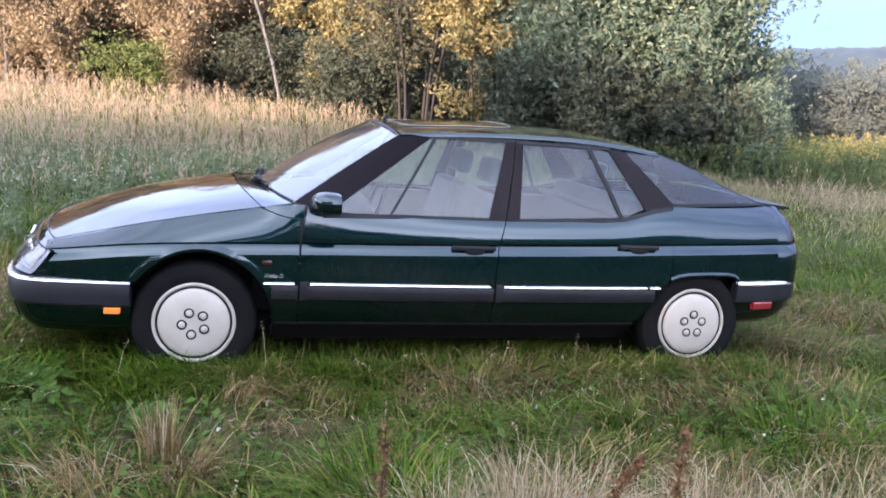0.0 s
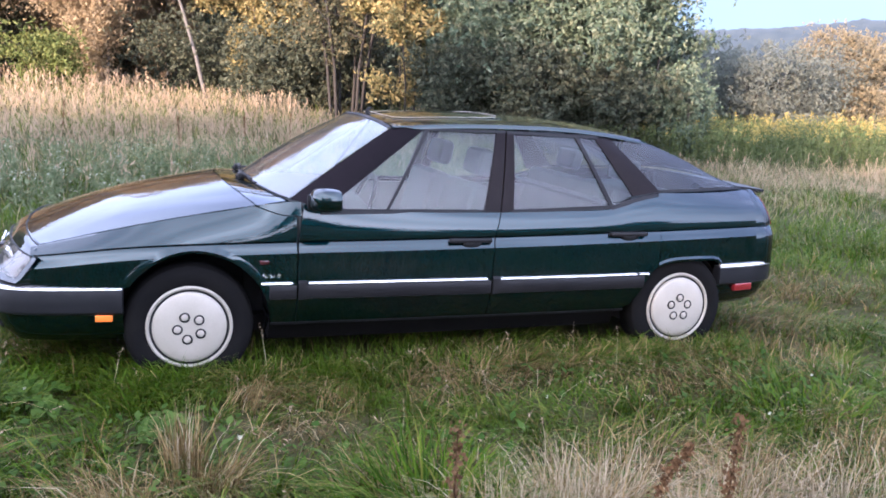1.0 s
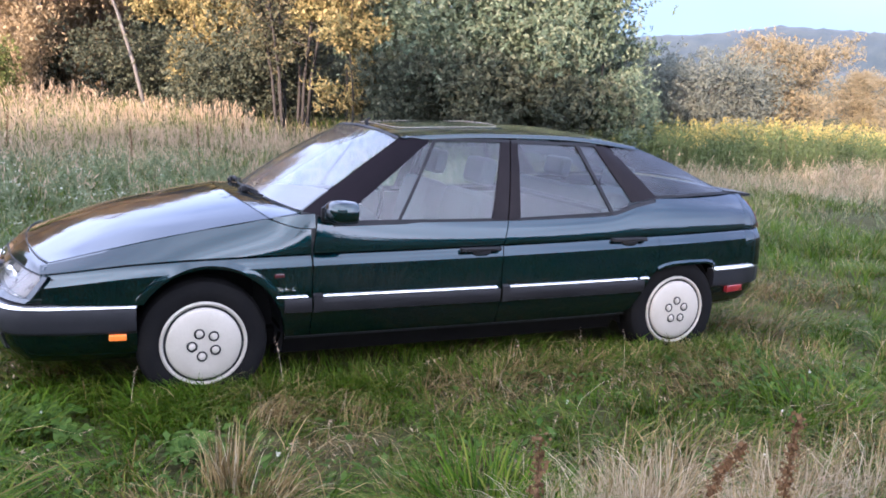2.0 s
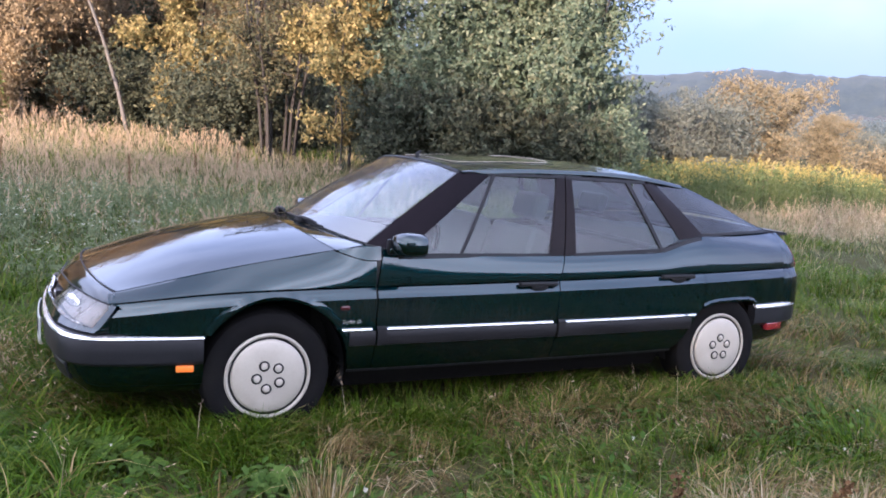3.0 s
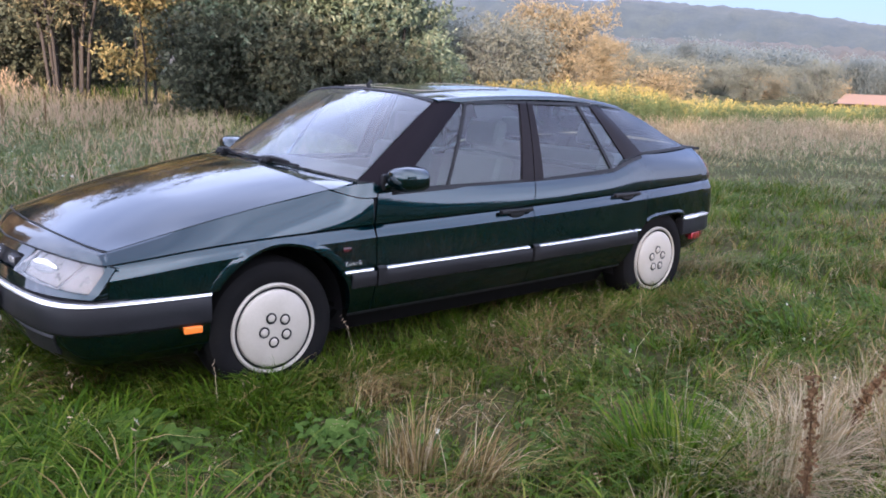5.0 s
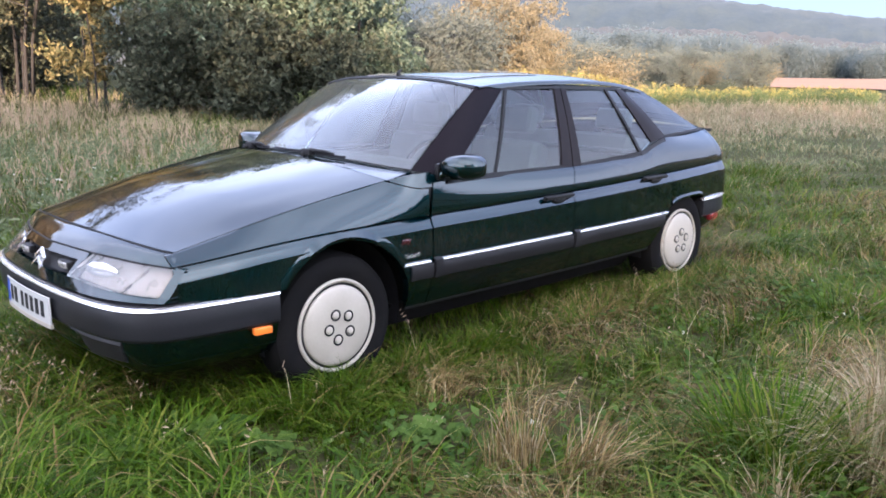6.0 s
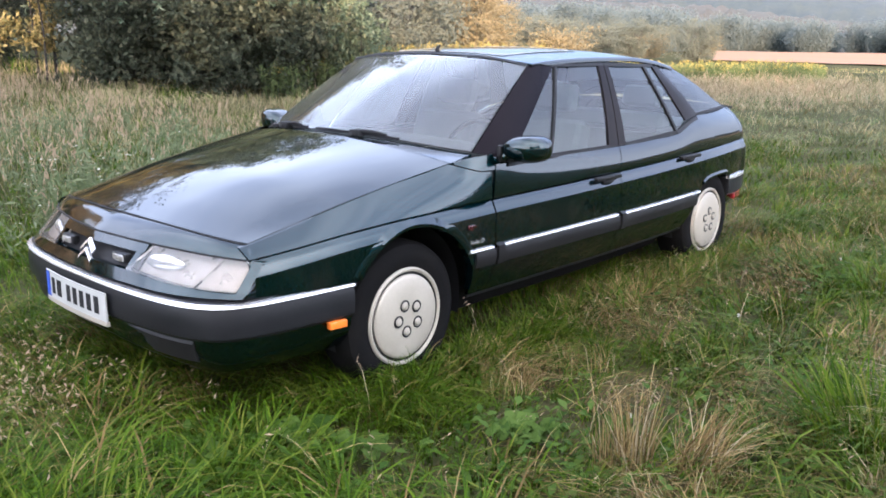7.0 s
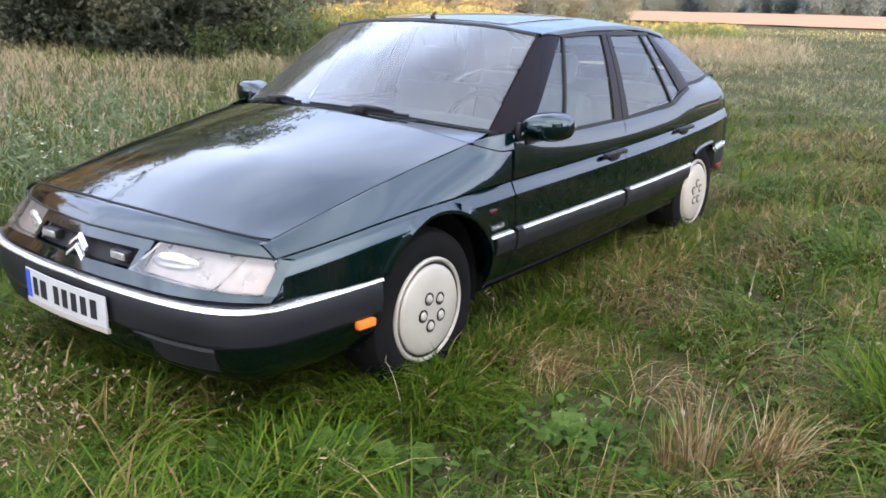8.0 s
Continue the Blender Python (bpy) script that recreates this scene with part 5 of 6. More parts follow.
        way = np.where(rng.random(m) < 0.6, comb + rng.normal(0, 0.5, m), a + rng.normal(0, 0.6, m))
        V = blades(rooted(px, py), h, rng.uniform(0.003, 0.008, m) * (1.5 if front else 1.0), rng.uniform(0.4, 1.55, m), rng, way)
        dead = rng.random(m) < 0.05 + 0.5 * brownness(x[k:k + 1], y[k:k + 1])[0]
        green.append(V[~dead]), dry.append(V[dead])
    # grass grown up round the wheels and along the sill
    for lo, hi, count in ((-0.28, 0.36, 34), (2.55, 3.12, 34), (0.40, 2.5, 60)):
        for k in range(count):
            cx, cy = rng.uniform(lo, hi), rng.uniform(-1.0, -0.84) if count < 50 else rng.uniform(-0.90, -0.76)
            m = int(rng.integers(12, 30))
            px, py = cx + rng.normal(0, 0.03, m), cy + rng.normal(0, 0.02, m)
            V = blades(rooted(px, py), rng.uniform(0.09, 0.25, m), rng.uniform(0.003, 0.007, m), rng.uniform(0.2, 1.2, m), rng, -1.57 + rng.normal(0, 1.1, m))
            (dry if rng.random() < 0.15 else green).append(V)
    # long grass leaning out from under the front bumper
    for k in range(170):
        cx, cy = rng.uniform(-1.25, -0.62), rng.uniform(-0.78, 0.9)
        m = int(rng.integers(14, 34))
        px, py = cx + rng.normal(0, 0.035, m), cy + rng.normal(0, 0.035, m)
        V = blades(rooted(px, py), rng.uniform(0.13, 0.30, m) * (1.0 if cx < -0.9 else 0.75), rng.uniform(0.004, 0.009, m), rng.uniform(0.4, 1.4, m), rng, math.pi + rng.normal(0, 0.9, m))
        (thatch if rng.random() < 0.12 else green).append(V)
    # seedy, half-dead grass before the number plate
    for k in range(30):
        cx, cy = rng.normal(-1.30, 0.16), rng.normal(0.05, 0.34)
        m = int(rng.integers(16, 40))
        px, py, tw = cx + rng.normal(0, 0.05, m), cy + rng.normal(0, 0.05, m), math.pi + rng.normal(0, 1.1, m)
        h, lean = rng.uniform(0.18, 0.40, m), rng.uniform(0.3, 1.2, m)
        dry.append(blades(rooted(px, py), h, rng.uniform(0.002, 0.004, m), lean, rng, tw))
        for t in (0.90, 0.98):
            c = rooted(px, py) + np.stack([np.cos(tw) * h * lean * t**2, np.sin(tw) * h * lean * t**2, h * (t - 0.40 * lean * t**2.4)], 1) + rng.normal(size=(m, 3)) * 0.008
            heads.append(leaf_quads(c, 0.020, rng, -0.5, 0.35))
    # standing tufts of dry grass: place, radius, blades, height, share laid to one side
    for tx, ty, r, m, hh, comb in ((-0.05, -1.95, 0.060, 150, 0.36, None), (0.05, -2.12, 0.075, 210, 0.33, -0.5), (-0.10, -1.88, 0.05, 50, 0.28, None), (-0.27, -2.22, 0.10, 170, 0.26, 2.6),
                                   (0.10, -2.20, 0.12, 150, 0.20, 3.6), (0.66, -1.28, 0.16, 110, 0.17, 1.0), (0.26, -1.18, 0.12, 240, 0.18, 0.4), (0.42, -1.14, 0.10, 160, 0.16, 5.0),
                                   (3.5, -1.15, 0.35, 320, 0.20, 0.3), (4.4, -1.6, 0.5, 240, 0.2, 2.0), (0.62, -2.27, 0.20, 180, 0.26, 3.1),
                                   (5.6, -1.0, 0.6, 380, 0.20, 4.0), (-1.75, 1.2, 0.4, 420, 0.42, None), (-1.55, 0.55, 0.3, 320, 0.36, None), (2.75, -2.55, 0.3, 260, 0.26, 1.0)):
        a, q = rng.uniform(0, 2 * math.pi, m), r * np.sqrt(rng.random(m))
        px, py = tx + np.cos(a) * q, ty + np.sin(a) * q
        way = a + rng.normal(0, 0.7, m) if comb is None else comb + rng.normal(0, 0.7, m)
        lean = rng.uniform(0.03, 0.42, m) if comb is None else rng.uniform(0.25, 1.0, m)
        V = blades(rooted(px, py), hh * rng.uniform(0.45, 1.12, m), rng.uniform(0.0026, 0.0056, m), lean, rng, way)
        pick = rng.random(m)
        dry.append(V[pick < 0.62]), thatch.append(V[(pick >= 0.62) & (pick < 0.84)]), straw.append(V[pick >= 0.84])
    # bleached, tangled straw on the near side of the path
    for tx, ty, r, m, hh in ((0.90, -2.79, 0.13, 800, 0.39), (1.20, -2.74, 0.15, 980, 0.42), (1.45, -2.62, 0.09, 260, 0.38), (1.60, -2.95, 0.15, 660, 0.38), (1.98, -2.66, 0.18, 380, 0.32), (2.34, -2.74, 0.20, 340, 0.30), (0.45, -2.62, 0.10, 120, 0.22), (2.8, -2.85, 0.30, 340, 0.28), (3.5, -2.75, 0.4, 300, 0.24)):
        a, q = rng.uniform(0, 2 * math.pi, m), r * np.sqrt(rng.random(m))
        V = blades(rooted(tx + np.cos(a) * q, ty + 0.7 * np.sin(a) * q), hh * rng.uniform(0.35, 1.15, m), rng.uniform(0.0020, 0.0046, m), rng.uniform(0.1, 1.5, m)**1.3, rng, a + rng.normal(0, 1.2, m))
        pick = rng.random(m)
        straw.append(V[pick < 0.72]), dry.append(V[pick >= 0.72])
    # lone flowering stalks, bent and bleached
    m = 170
    px, py = scatter(rng, (-2.6, 5.5, -3.1, -0.9), m)
    h, lean, tw = rng.uniform(0.16, 0.38, m), rng.uniform(0.05, 1.1, m), rng.uniform(0, 6.28, m)
    straw.append(blades(rooted(px, py), h, rng.uniform(0.0018, 0.0032, m), lean, rng, tw))
    for t in (0.84, 0.89, 0.94, 0.99):
        c = rooted(px, py) + np.stack([np.cos(tw) * h * lean * t**2, np.sin(tw) * h * lean * t**2, h * (t - 0.39 * lean * t**2.4)], 1) + rng.normal(size=(m, 3)) * 0.004
        heads.append(leaf_quads(c, 0.022, rng, -0.9, 0.25))
    # dense green tussocks of coarse grass
    for tx, ty, r, m, hh in ((0.78, -2.48, 0.24, 520, 0.34), (-1.62, -1.20, 0.22, 420, 0.32), (-1.95, -0.75, 0.25, 420, 0.34), (-1.45, -1.55, 0.20, 320, 0.28), (-1.75, -0.25, 0.25, 380, 0.34), (-1.25, -1.05, 0.3, 300, 0.24), (-0.9, -1.0, 0.25, 260, 0.20), (2.9, -1.9, 0.3, 260, 0.22), (-0.42, -2.75, 0.2, 260, 0.26)):
        a, q = rng.uniform(0, 2 * math.pi, m), r * np.sqrt(rng.random(m))
        green.append(blades(rooted(tx + np.cos(a) * q, ty + np.sin(a) * q), hh * rng.uniform(0.6, 1.25, m), rng.uniform(0.005, 0.0115, m), rng.uniform(0.3, 1.2, m), rng, a + rng.normal(0, 0.5, m)))

    # the rough meadow behind the car: low and green near it, yellower up the slope
    for bx, per, hh, ww in (((-7.5, 9.5, 0.9, 5.0), 350, (0.10, 0.30), (0.0045, 0.009)), ((-9.0, 11.5, 5.0, 9.5), 250, (0.16, 0.40), (0.006, 0.011)), ((-13.0, 11.0, 9.5, 16.0), 120, (0.22, 0.50), (0.009, 0.015)),
                            ((-19.0, 9.0, 16.0, 27.0), 46, (0.28, 0.60), (0.012, 0.020))):
        n = int((bx[1] - bx[0]) * (bx[3] - bx[2]) * per)
        x, y = scatter(rng, bx, n)
        y = y + rng.normal(0, 0.5, n)
        keep = clear_of_car(x, y, 0.05) & (y > 0.9)
        x, y = x[keep], y[keep]
        n = len(x)
        fade = np.where(x > 4, 0.75, 1.0)
        h = rng.uniform(*hh, n) * (0.55 + 0.9 * wave(x, y, 0.9, 1.3)) * fade
        V = blades(rooted(x, y), h, rng.uniform(*ww, n), rng.uniform(0.3, 1.3, n), rng, 6.28 * wave(x, y, 0.5, 3.3) + rng.normal(0, 1.2, n))
        sel = rng.random(n) < (0.12 + 0.75 * smooth(3.5, 10.5, y + 0.8 * np.sin(x * 0.9) + 0.6 * np.sin(x * 2.3 + y))) * (0.45 + 0.9 * wave(x, y, 0.7, 0.9))
        green.append(V[~sel]), tall.append(V[sel])

    # stems with soft, pinkish seed heads
    def plumes(x, y, hh, fluff, big):
        n = len(x)
        h = rng.uniform(*hh, n)
        lean, tw = rng.uniform(0.03, 0.40, n), rng.uniform(0, 6.28, n)
        tall.append(blades(rooted(x, y), h, np.full(n, 0.005), lean, rng, tw))
        for k in range(fluff):
            t = 0.60 + 0.42 * k / (fluff - 1)
            c = rooted(x, y) + np.stack([np.cos(tw) * h * lean * t**2, np.sin(tw) * h * lean * t**2, h * (t - 0.38 * lean * t**2.4)], 1)
            heads.append(leaf_quads(c + rng.normal(size=(n, 3)) * 0.014 * big, 0.085 * big, rng, -3.0, 0.15))
    for bx, count, hh, big in (((-13, 4.5, 9.0, 13.5), 2300, (0.40, 0.72), 1.1), ((-15, 3.5, 13.5, 18.5), 2300, (0.45, 0.80), 1.25), ((-17, 0, 18.5, 25), 1300, (0.5, 0.9), 1.5), ((-8, 4.5, 5.0, 9.0), 760, (0.35, 0.62), 1.0),
                               ((0, 4.2, 3.2, 6.5), 200, (0.28, 0.50), 0.9)):
        x, y = scatter(rng, bx, count)
        y = y + rng.normal(0, 0.7, count)
        keep = rng.random(count) < 0.15 + 1.0 * wave(x, y, 0.8, 0.5)
        plumes(x[keep], y[keep], hh, 6, big)
    # the pale belt before the goldenrod
    n = 9000
    a, q = rng.uniform(radians(19.5), radians(56), n), rng.random(n)
    inner, outer = np.interp(a, np.radians((19, 26, 34, 45, 56)), (21, 18, 16.5, 16.0, 15.5)), np.interp(a, np.radians((19, 24, 31, 38, 45, 56)), (33, 32, 28, 24, 21, 20))
    d = inner + (outer - inner) * q**0.8
    x, y = -1.5 + d * np.cos(a), -4.3 + d * np.sin(a)
    keep = rng.random(n) < (0.25 + 0.9 * wave(x, y, 0.6, 0.5)) * np.interp(a, np.radians((19.5, 22, 36, 42, 56)), (0.15, 0.85, 0.5, 0.16, 0.03)) * (0.25 + 0.75 * q)
    x, y, q, a = x[keep], y[keep], q[keep], a[keep]
    for lo, hi, hh in ((0.0, 0.35, (0.14, 0.32)), (0.35, 0.7, (0.25, 0.50)), (0.7, 1.01, (0.42, 0.74))):
        k = (q >= lo) & (q < hi)
        k = k & (rng.random(len(x)) < 0.40)
        plumes(x[k], y[k], (hh[0] * 0.85, hh[1] * 0.85), 5, 1.15)
    n = 36000
    a, q = rng.uniform(radians(17), radians(52), n), rng.random(n)
    inner, outer = np.interp(a, np.radians((17, 26, 34, 45, 56)), (22, 17, 15.5, 15.0, 15.0)), np.interp(a, np.radians((17, 24, 31, 38, 45, 56)), (32, 32, 28, 24, 21, 20))
    d = inner + (outer - inner) * q**0.8
    x, y = -1.5 + d * np.cos(a), -4.3 + d * np.sin(a)
    keep = rng.random(n) < (0.30 + 0.9 * wave(x, y, 0.5, 0.5)) * np.interp(a, np.radians((17, 21, 38, 44, 52)), (0.2, 1.0, 0.9, 0.5, 0.1)) * smooth(0.0, 0.3, q)
    x, y, q, a, d = x[keep], y[keep], q[keep], a[keep], d[keep]
    n = len(x)
    V = blades(rooted(x, y), (0.14 + 0.50 * q * np.interp(a, np.radians((17, 38, 42)), (1.0, 1.0, 0.6))) * rng.uniform(0.6, 1.3, n), rng.uniform(0.006, 0.013, n) * d / 20, rng.uniform(0.3, 1.3, n), rng)
    pick = rng.random(n)
    straw.append(V[pick < 0.50]), tall.append(V[(pick >= 0.50) & (pick < 0.9)]), lawn.append(V[pick >= 0.9])
    # coarse grass out over the level field
    n = 30000
    a = rng.uniform(radians(-22), radians(40), n)
    d = 16 + 46 * rng.random(n)**1.3
    x, y = -2 + d * np.cos(a), -3.5 + d * np.sin(a)
    V = blades(rooted(x, y), rng.uniform(0.07, 0.22, n) * (0.5 + wave(x, y, 0.5, 2.2)), rng.uniform(0.010, 0.020, n) * (0.6 + d / 40), rng.uniform(0.4, 1.4, n), rng)
    sel = rng.random(n) < 0.10 + 0.4 * wave(x, y, 0.33, 0.9)**1.5
    lawn.append(V[~sel]), tall.append(V[sel])

    tagged(shape_from("grass", np.concatenate(green), BLADE, GRASS), "long uneven green grass with flattened tussocks", "grass", kind="stuff")
    tagged(shape_from("field_grass", np.concatenate(lawn), BLADE, LAWN), "short faded grass of the open field", "grass", kind="stuff")
    tagged(shape_from("dry_grass", np.concatenate(dry), BLADE, DRY), "dry brown grass standing in loose tufts", "grass", kind="stuff")
    tagged(shape_from("thatch", np.concatenate(thatch), BLADE, THATCH), "dead brown grass pressed flat between the green", "grass", kind="stuff")
    tagged(shape_from("straw", np.concatenate(straw), BLADE, STRAW), "bleached tangled straw and lone dry stalks", "grass", kind="stuff")
    tagged(shape_from("meadow_grass", np.concatenate(tall), BLADE, MEADOW), "tall yellowing meadow grass", "grass", kind="stuff")
    tagged(shape_from("grass_plumes", np.concatenate(heads), [(0, 1, 2, 3)], PLUME), "pale feathery seed heads of tall grass", "grass", kind="stuff")


def leaf_quads(C, size, rng, droop=0.3, aspect=0.5):
    """Small folded leaves about the points C."""
    n = len(C)
    a = rng.normal(size=(n, 3))
    a[:, 2] -= droop
    a /= np.linalg.norm(a, axis=1)[:, None]
    b = np.cross(a, rng.normal(size=(n, 3)))
    b /= np.linalg.norm(b, axis=1)[:, None]
    nn = np.cross(a, b)
    s = (size * rng.uniform(0.6, 1.4, n))[:, None]
    w = s * aspect / 2
    return np.stack([C - a * s / 2, C + b * w + nn * s * 0.12, C + a * s / 2, C - b * w + nn * s * 0.12], 1)


def sprays(C, per, size, rng, lift=0.3, aspect=0.42, loose=0.75):
    """Twig ends at the points C, each with a spray of leaves that spread from it."""
    n = len(C)
    u = rng.normal(size=(n, 3))
    u[:, 2] += lift
    u /= np.linalg.norm(u, axis=1)[:, None]
    out = []
    for k in range(per):
        a = u + loose * rng.normal(size=(n, 3))
        a /= np.linalg.norm(a, axis=1)[:, None]
        b = np.cross(a, rng.normal(size=(n, 3)))
        b /= np.linalg.norm(b, axis=1)[:, None]
        f = np.cross(a, b)
        q = (size * rng.uniform(0.6, 1.35, n))[:, None]
        w, base = q * aspect / 2, C + u * size * 0.22 * (k - per / 2)
        out.append(np.stack([base, base + a * q * 0.5 + b * w + f * q * 0.12, base + a * q, base + a * q * 0.5 - b * w + f * q * 0.12], 1))
    return np.concatenate(out)


def grow_weeds():
    rng = np.random.default_rng(23)
    # white-flowering weeds in the meadow
    n = 1150
    x, y = scatter(rng, (-7.5, 3.8, 2.3, 9.0), n)
    keep = rng.random(n) < 0.12 + 1.1 * wave(x, y, 1.1, 0.2)**1.5
    x, y = x[keep], y[keep]
    n = len(x)
    h = rng.uniform(0.30, 0.62, n)
    stems, bloom, leaf, weed = [], [], [], []
    for _ in range(5):
        a, r = rng.uniform(0, 6.28, n), rng.uniform(0.03, 0.20, n)
        tip = rooted(x, y) + np.stack([np.cos(a) * r, np.sin(a) * r, h * rng.uniform(0.72, 1.0, n)], 1)
        stems.append(blades(rooted(x, y), tip[:, 2] - rooted(x, y)[:, 2], np.full(n, 0.005), r / h, rng, a))
        for k in range(4):
            c = tip + rng.normal(size=(n, 3)) * np.array((0.030, 0.030, 0.012))
            b = rng.uniform(0, 6.28, n)
            q = rng.uniform(0.006, 0.015, n)[:, None]
            d, e = np.stack([np.cos(b), np.sin(b), 0.25 * np.cos(b * 3)], 1), np.stack([-np.sin(b), np.cos(b), 0.25 * np.sin(b * 5)], 1)
            pick = rng.random(n) < 0.6 * np.exp(-((x + 1.2) / 2.3)**2 - ((y - 4.6) / 2.3)**2) * (0.3 + wave(x, y, 1.1, 0.2))
            bloom.append(np.stack([c - d * q, c - e * q, c + d * q, c + e * q], 1)[pick])
        for k in range(9):
            t = rng.uniform(0.15, 0.98, n)[:, None]
            c = rooted(x, y) * (1 - t) + tip * t + rng.normal(size=(n, 3)) * 0.035
            weed.append(leaf_quads(c, 0.085, rng, -0.9, 0.20))
    tagged(shape_from("weed_foliage", np.concatenate(weed), [(0, 1, 2, 3)], WEED), "grey-green leaves of branching meadow weeds", "weeds", kind="stuff")
    # broad leaves of plantain, clover and dandelion low in the near grass
    m = 15000
    bx, by = scatter(rng, (-3.2, 6.0, -3.2, -0.7), m)
    b2, b3 = scatter(rng, (-3.2, -0.85, -0.8, 1.6), 4500)
    bx, by = np.concatenate([bx, b2]), np.concatenate([by, b3])
    keep = (rng.random(len(bx)) < 1.5 * wave(bx, by, 1.6, 4.2)**2) & clear_of_car(bx, by, -0.1)
    bx, by = bx[keep], by[keep]
    m = len(bx)
    a, s = rng.uniform(0, 6.28, m), rng.uniform(0.020, 0.060, m)
    d = np.stack([np.cos(a), np.sin(a), rng.uniform(0.1, 0.9, m)], 1)
    e = np.stack([-np.sin(a), np.cos(a), rng.uniform(-0.2, 0.2, m)], 1)
    c = rooted(bx, by) + np.stack([np.zeros(m), np.zeros(m), rng.uniform(0.02, 0.11, m)], 1)
    s = s[:, None]
    near = np.stack([c, c + d * s * 0.5 + e * s * 0.30, c + d * s * 1.1 - np.array((0, 0, 0.25)) * s, c + d * s * 0.5 - e * s * 0.30], 1)
    tagged(shape_from("weed_leaves", near, [(0, 1, 2, 3)], DOCK_LEAF), "small broad weed leaves low in the grass", "weeds", kind="stuff")
    # clover heads in the near grass
    m = 7
    cx, cy = scatter(rng, (-2.2, 3.5, -2.6, -0.95), m)
    for k in range(5):
        c = rooted(cx, cy) + np.stack([rng.normal(0, 0.003, m), rng.normal(0, 0.003, m), 0.13 + rng.normal(0, 0.003, m)], 1)
        bloom.append(leaf_quads(c, 0.014, rng, 0, 0.9))
    stems.append(blades(rooted(cx, cy), np.full(m, 0.14), np.full(m, 0.003), np.full(m, 0.05), rng))
    tagged(shape_from("white_flowers", np.concatenate(bloom), [(0, 1, 2, 3)], WHITE_BLOOM), "small white wild flowers among the meadow grass", "flowers", kind="stuff")
    tagged(shape_from("flower_stems", np.concatenate(stems), BLADE, STEM), "thin green stems of the white flowers", "weeds", kind="stuff")

    # goldenrod along the meadow's far side
    n = 2600
    a = rng.uniform(radians(21), radians(59), n)
    d = np.interp(a, np.radians((20, 24, 31, 38, 45, 59)), (36, 34, 29, 24.5, 21.2, 19.5)) + 6.0 * rng.random(n)**1.3
    x, y = -1.2 + d * np.cos(a), -4.5 + d * np.sin(a)
    h = rng.uniform(0.95, 1.42, n) * (0.80 + 0.28 * wave(x, y, 0.5, 1.1)) * np.interp(a, np.radians((21, 36, 40, 50, 55)), (0.60, 0.66, 1.0, 1.0, 0.72))
    tw, lean = rng.uniform(0, 6.28, n), rng.uniform(0, 0.18, n)
    stem = blades(rooted(x, y), h, np.full(n, 0.014), lean, rng, tw)
    yellow, has = [], rng.random(n) < (0.2 + 0.8 * wave(x, y, 0.55, 2.7)) * np.interp(a, np.radians((21, 36, 39, 45, 50, 59)), (0.40, 0.50, 0.85, 0.85, 0.22, 0.12))
    for k in range(16):
        t = rng.uniform(0.15, 0.92, n)
        c = rooted(x, y) + np.stack([np.cos(tw) * h * lean * t, np.sin(tw) * h * lean * t, h * t], 1) + rng.normal(size=(n, 3)) * np.array((0.05, 0.05, 0.02))
        leaf.append(leaf_quads(c, 0.14, rng, -0.7, 0.17))
    for k in range(18):
        t = rng.uniform(0.84, 1.03, n)
        c = rooted(x, y) + np.stack([np.cos(tw) * h * lean * t, np.sin(tw) * h * lean * t, h * t], 1) + rng.normal(size=(n, 3)) * np.array((0.030, 0.030, 0.02)) * (1.1 - t)[:, None] * 9
        yellow.append(leaf_quads(c, 0.055, rng, -0.6, 0.4)[has])
    tagged(shape_from("goldenrod_stems", stem, BLADE, STEM), "upright stems of a goldenrod thicket", "weeds", kind="stuff")
    tagged(shape_from("goldenrod_leaves", np.concatenate(leaf), [(0, 1, 2, 3)], STEM), "narrow green leaves of tall weeds", "weeds", kind="stuff")
    tagged(shape_from("goldenrod_flowers", np.concatenate(yellow), [(0, 1, 2, 3)], GOLDENROD), "yellow goldenrod blooms at the thicket's top", "flowers", kind="stuff")


def dock_plant(x, y, leaves, size, seed):
    """A low rosette of broad leaves."""
    rng = np.random.default_rng(seed)
    top = tagged(new("dock_plant"), "broad-leaved dock plant low in the grass", "plant", "dock plants")
    top.location = (x, y, float(land(x, y)))
    for k in range(leaves):
        a, s = 6.28 * k / leaves + rng.uniform(-0.3, 0.3), size * rng.uniform(0.7, 1.2)
        P = []
        for i in range(7):
            t = i / 6
            w = 0.30 * s * (math.sin(math.pi * (0.06 + 0.92 * t)) ** 0.8)
            r, z = s * (0.15 + 0.85 * t), 0.05 + s * (0.75 * t - 0.55 * t * t)
            row = []
            for j in (-1, -0.5, 0, 0.5, 1):
                q = Vector((r, w * j, z + 0.10 * s * abs(j) * (1 - t) + 0.012 * math.sin(9 * t + 3 * j)))
                row.append(Matrix.Rotation(a, 3, "Z") @ q)
            P.append(row)
        part("leaf", sheet(P, (0, 0, 1)), DOCK_LEAF, top)
    return top


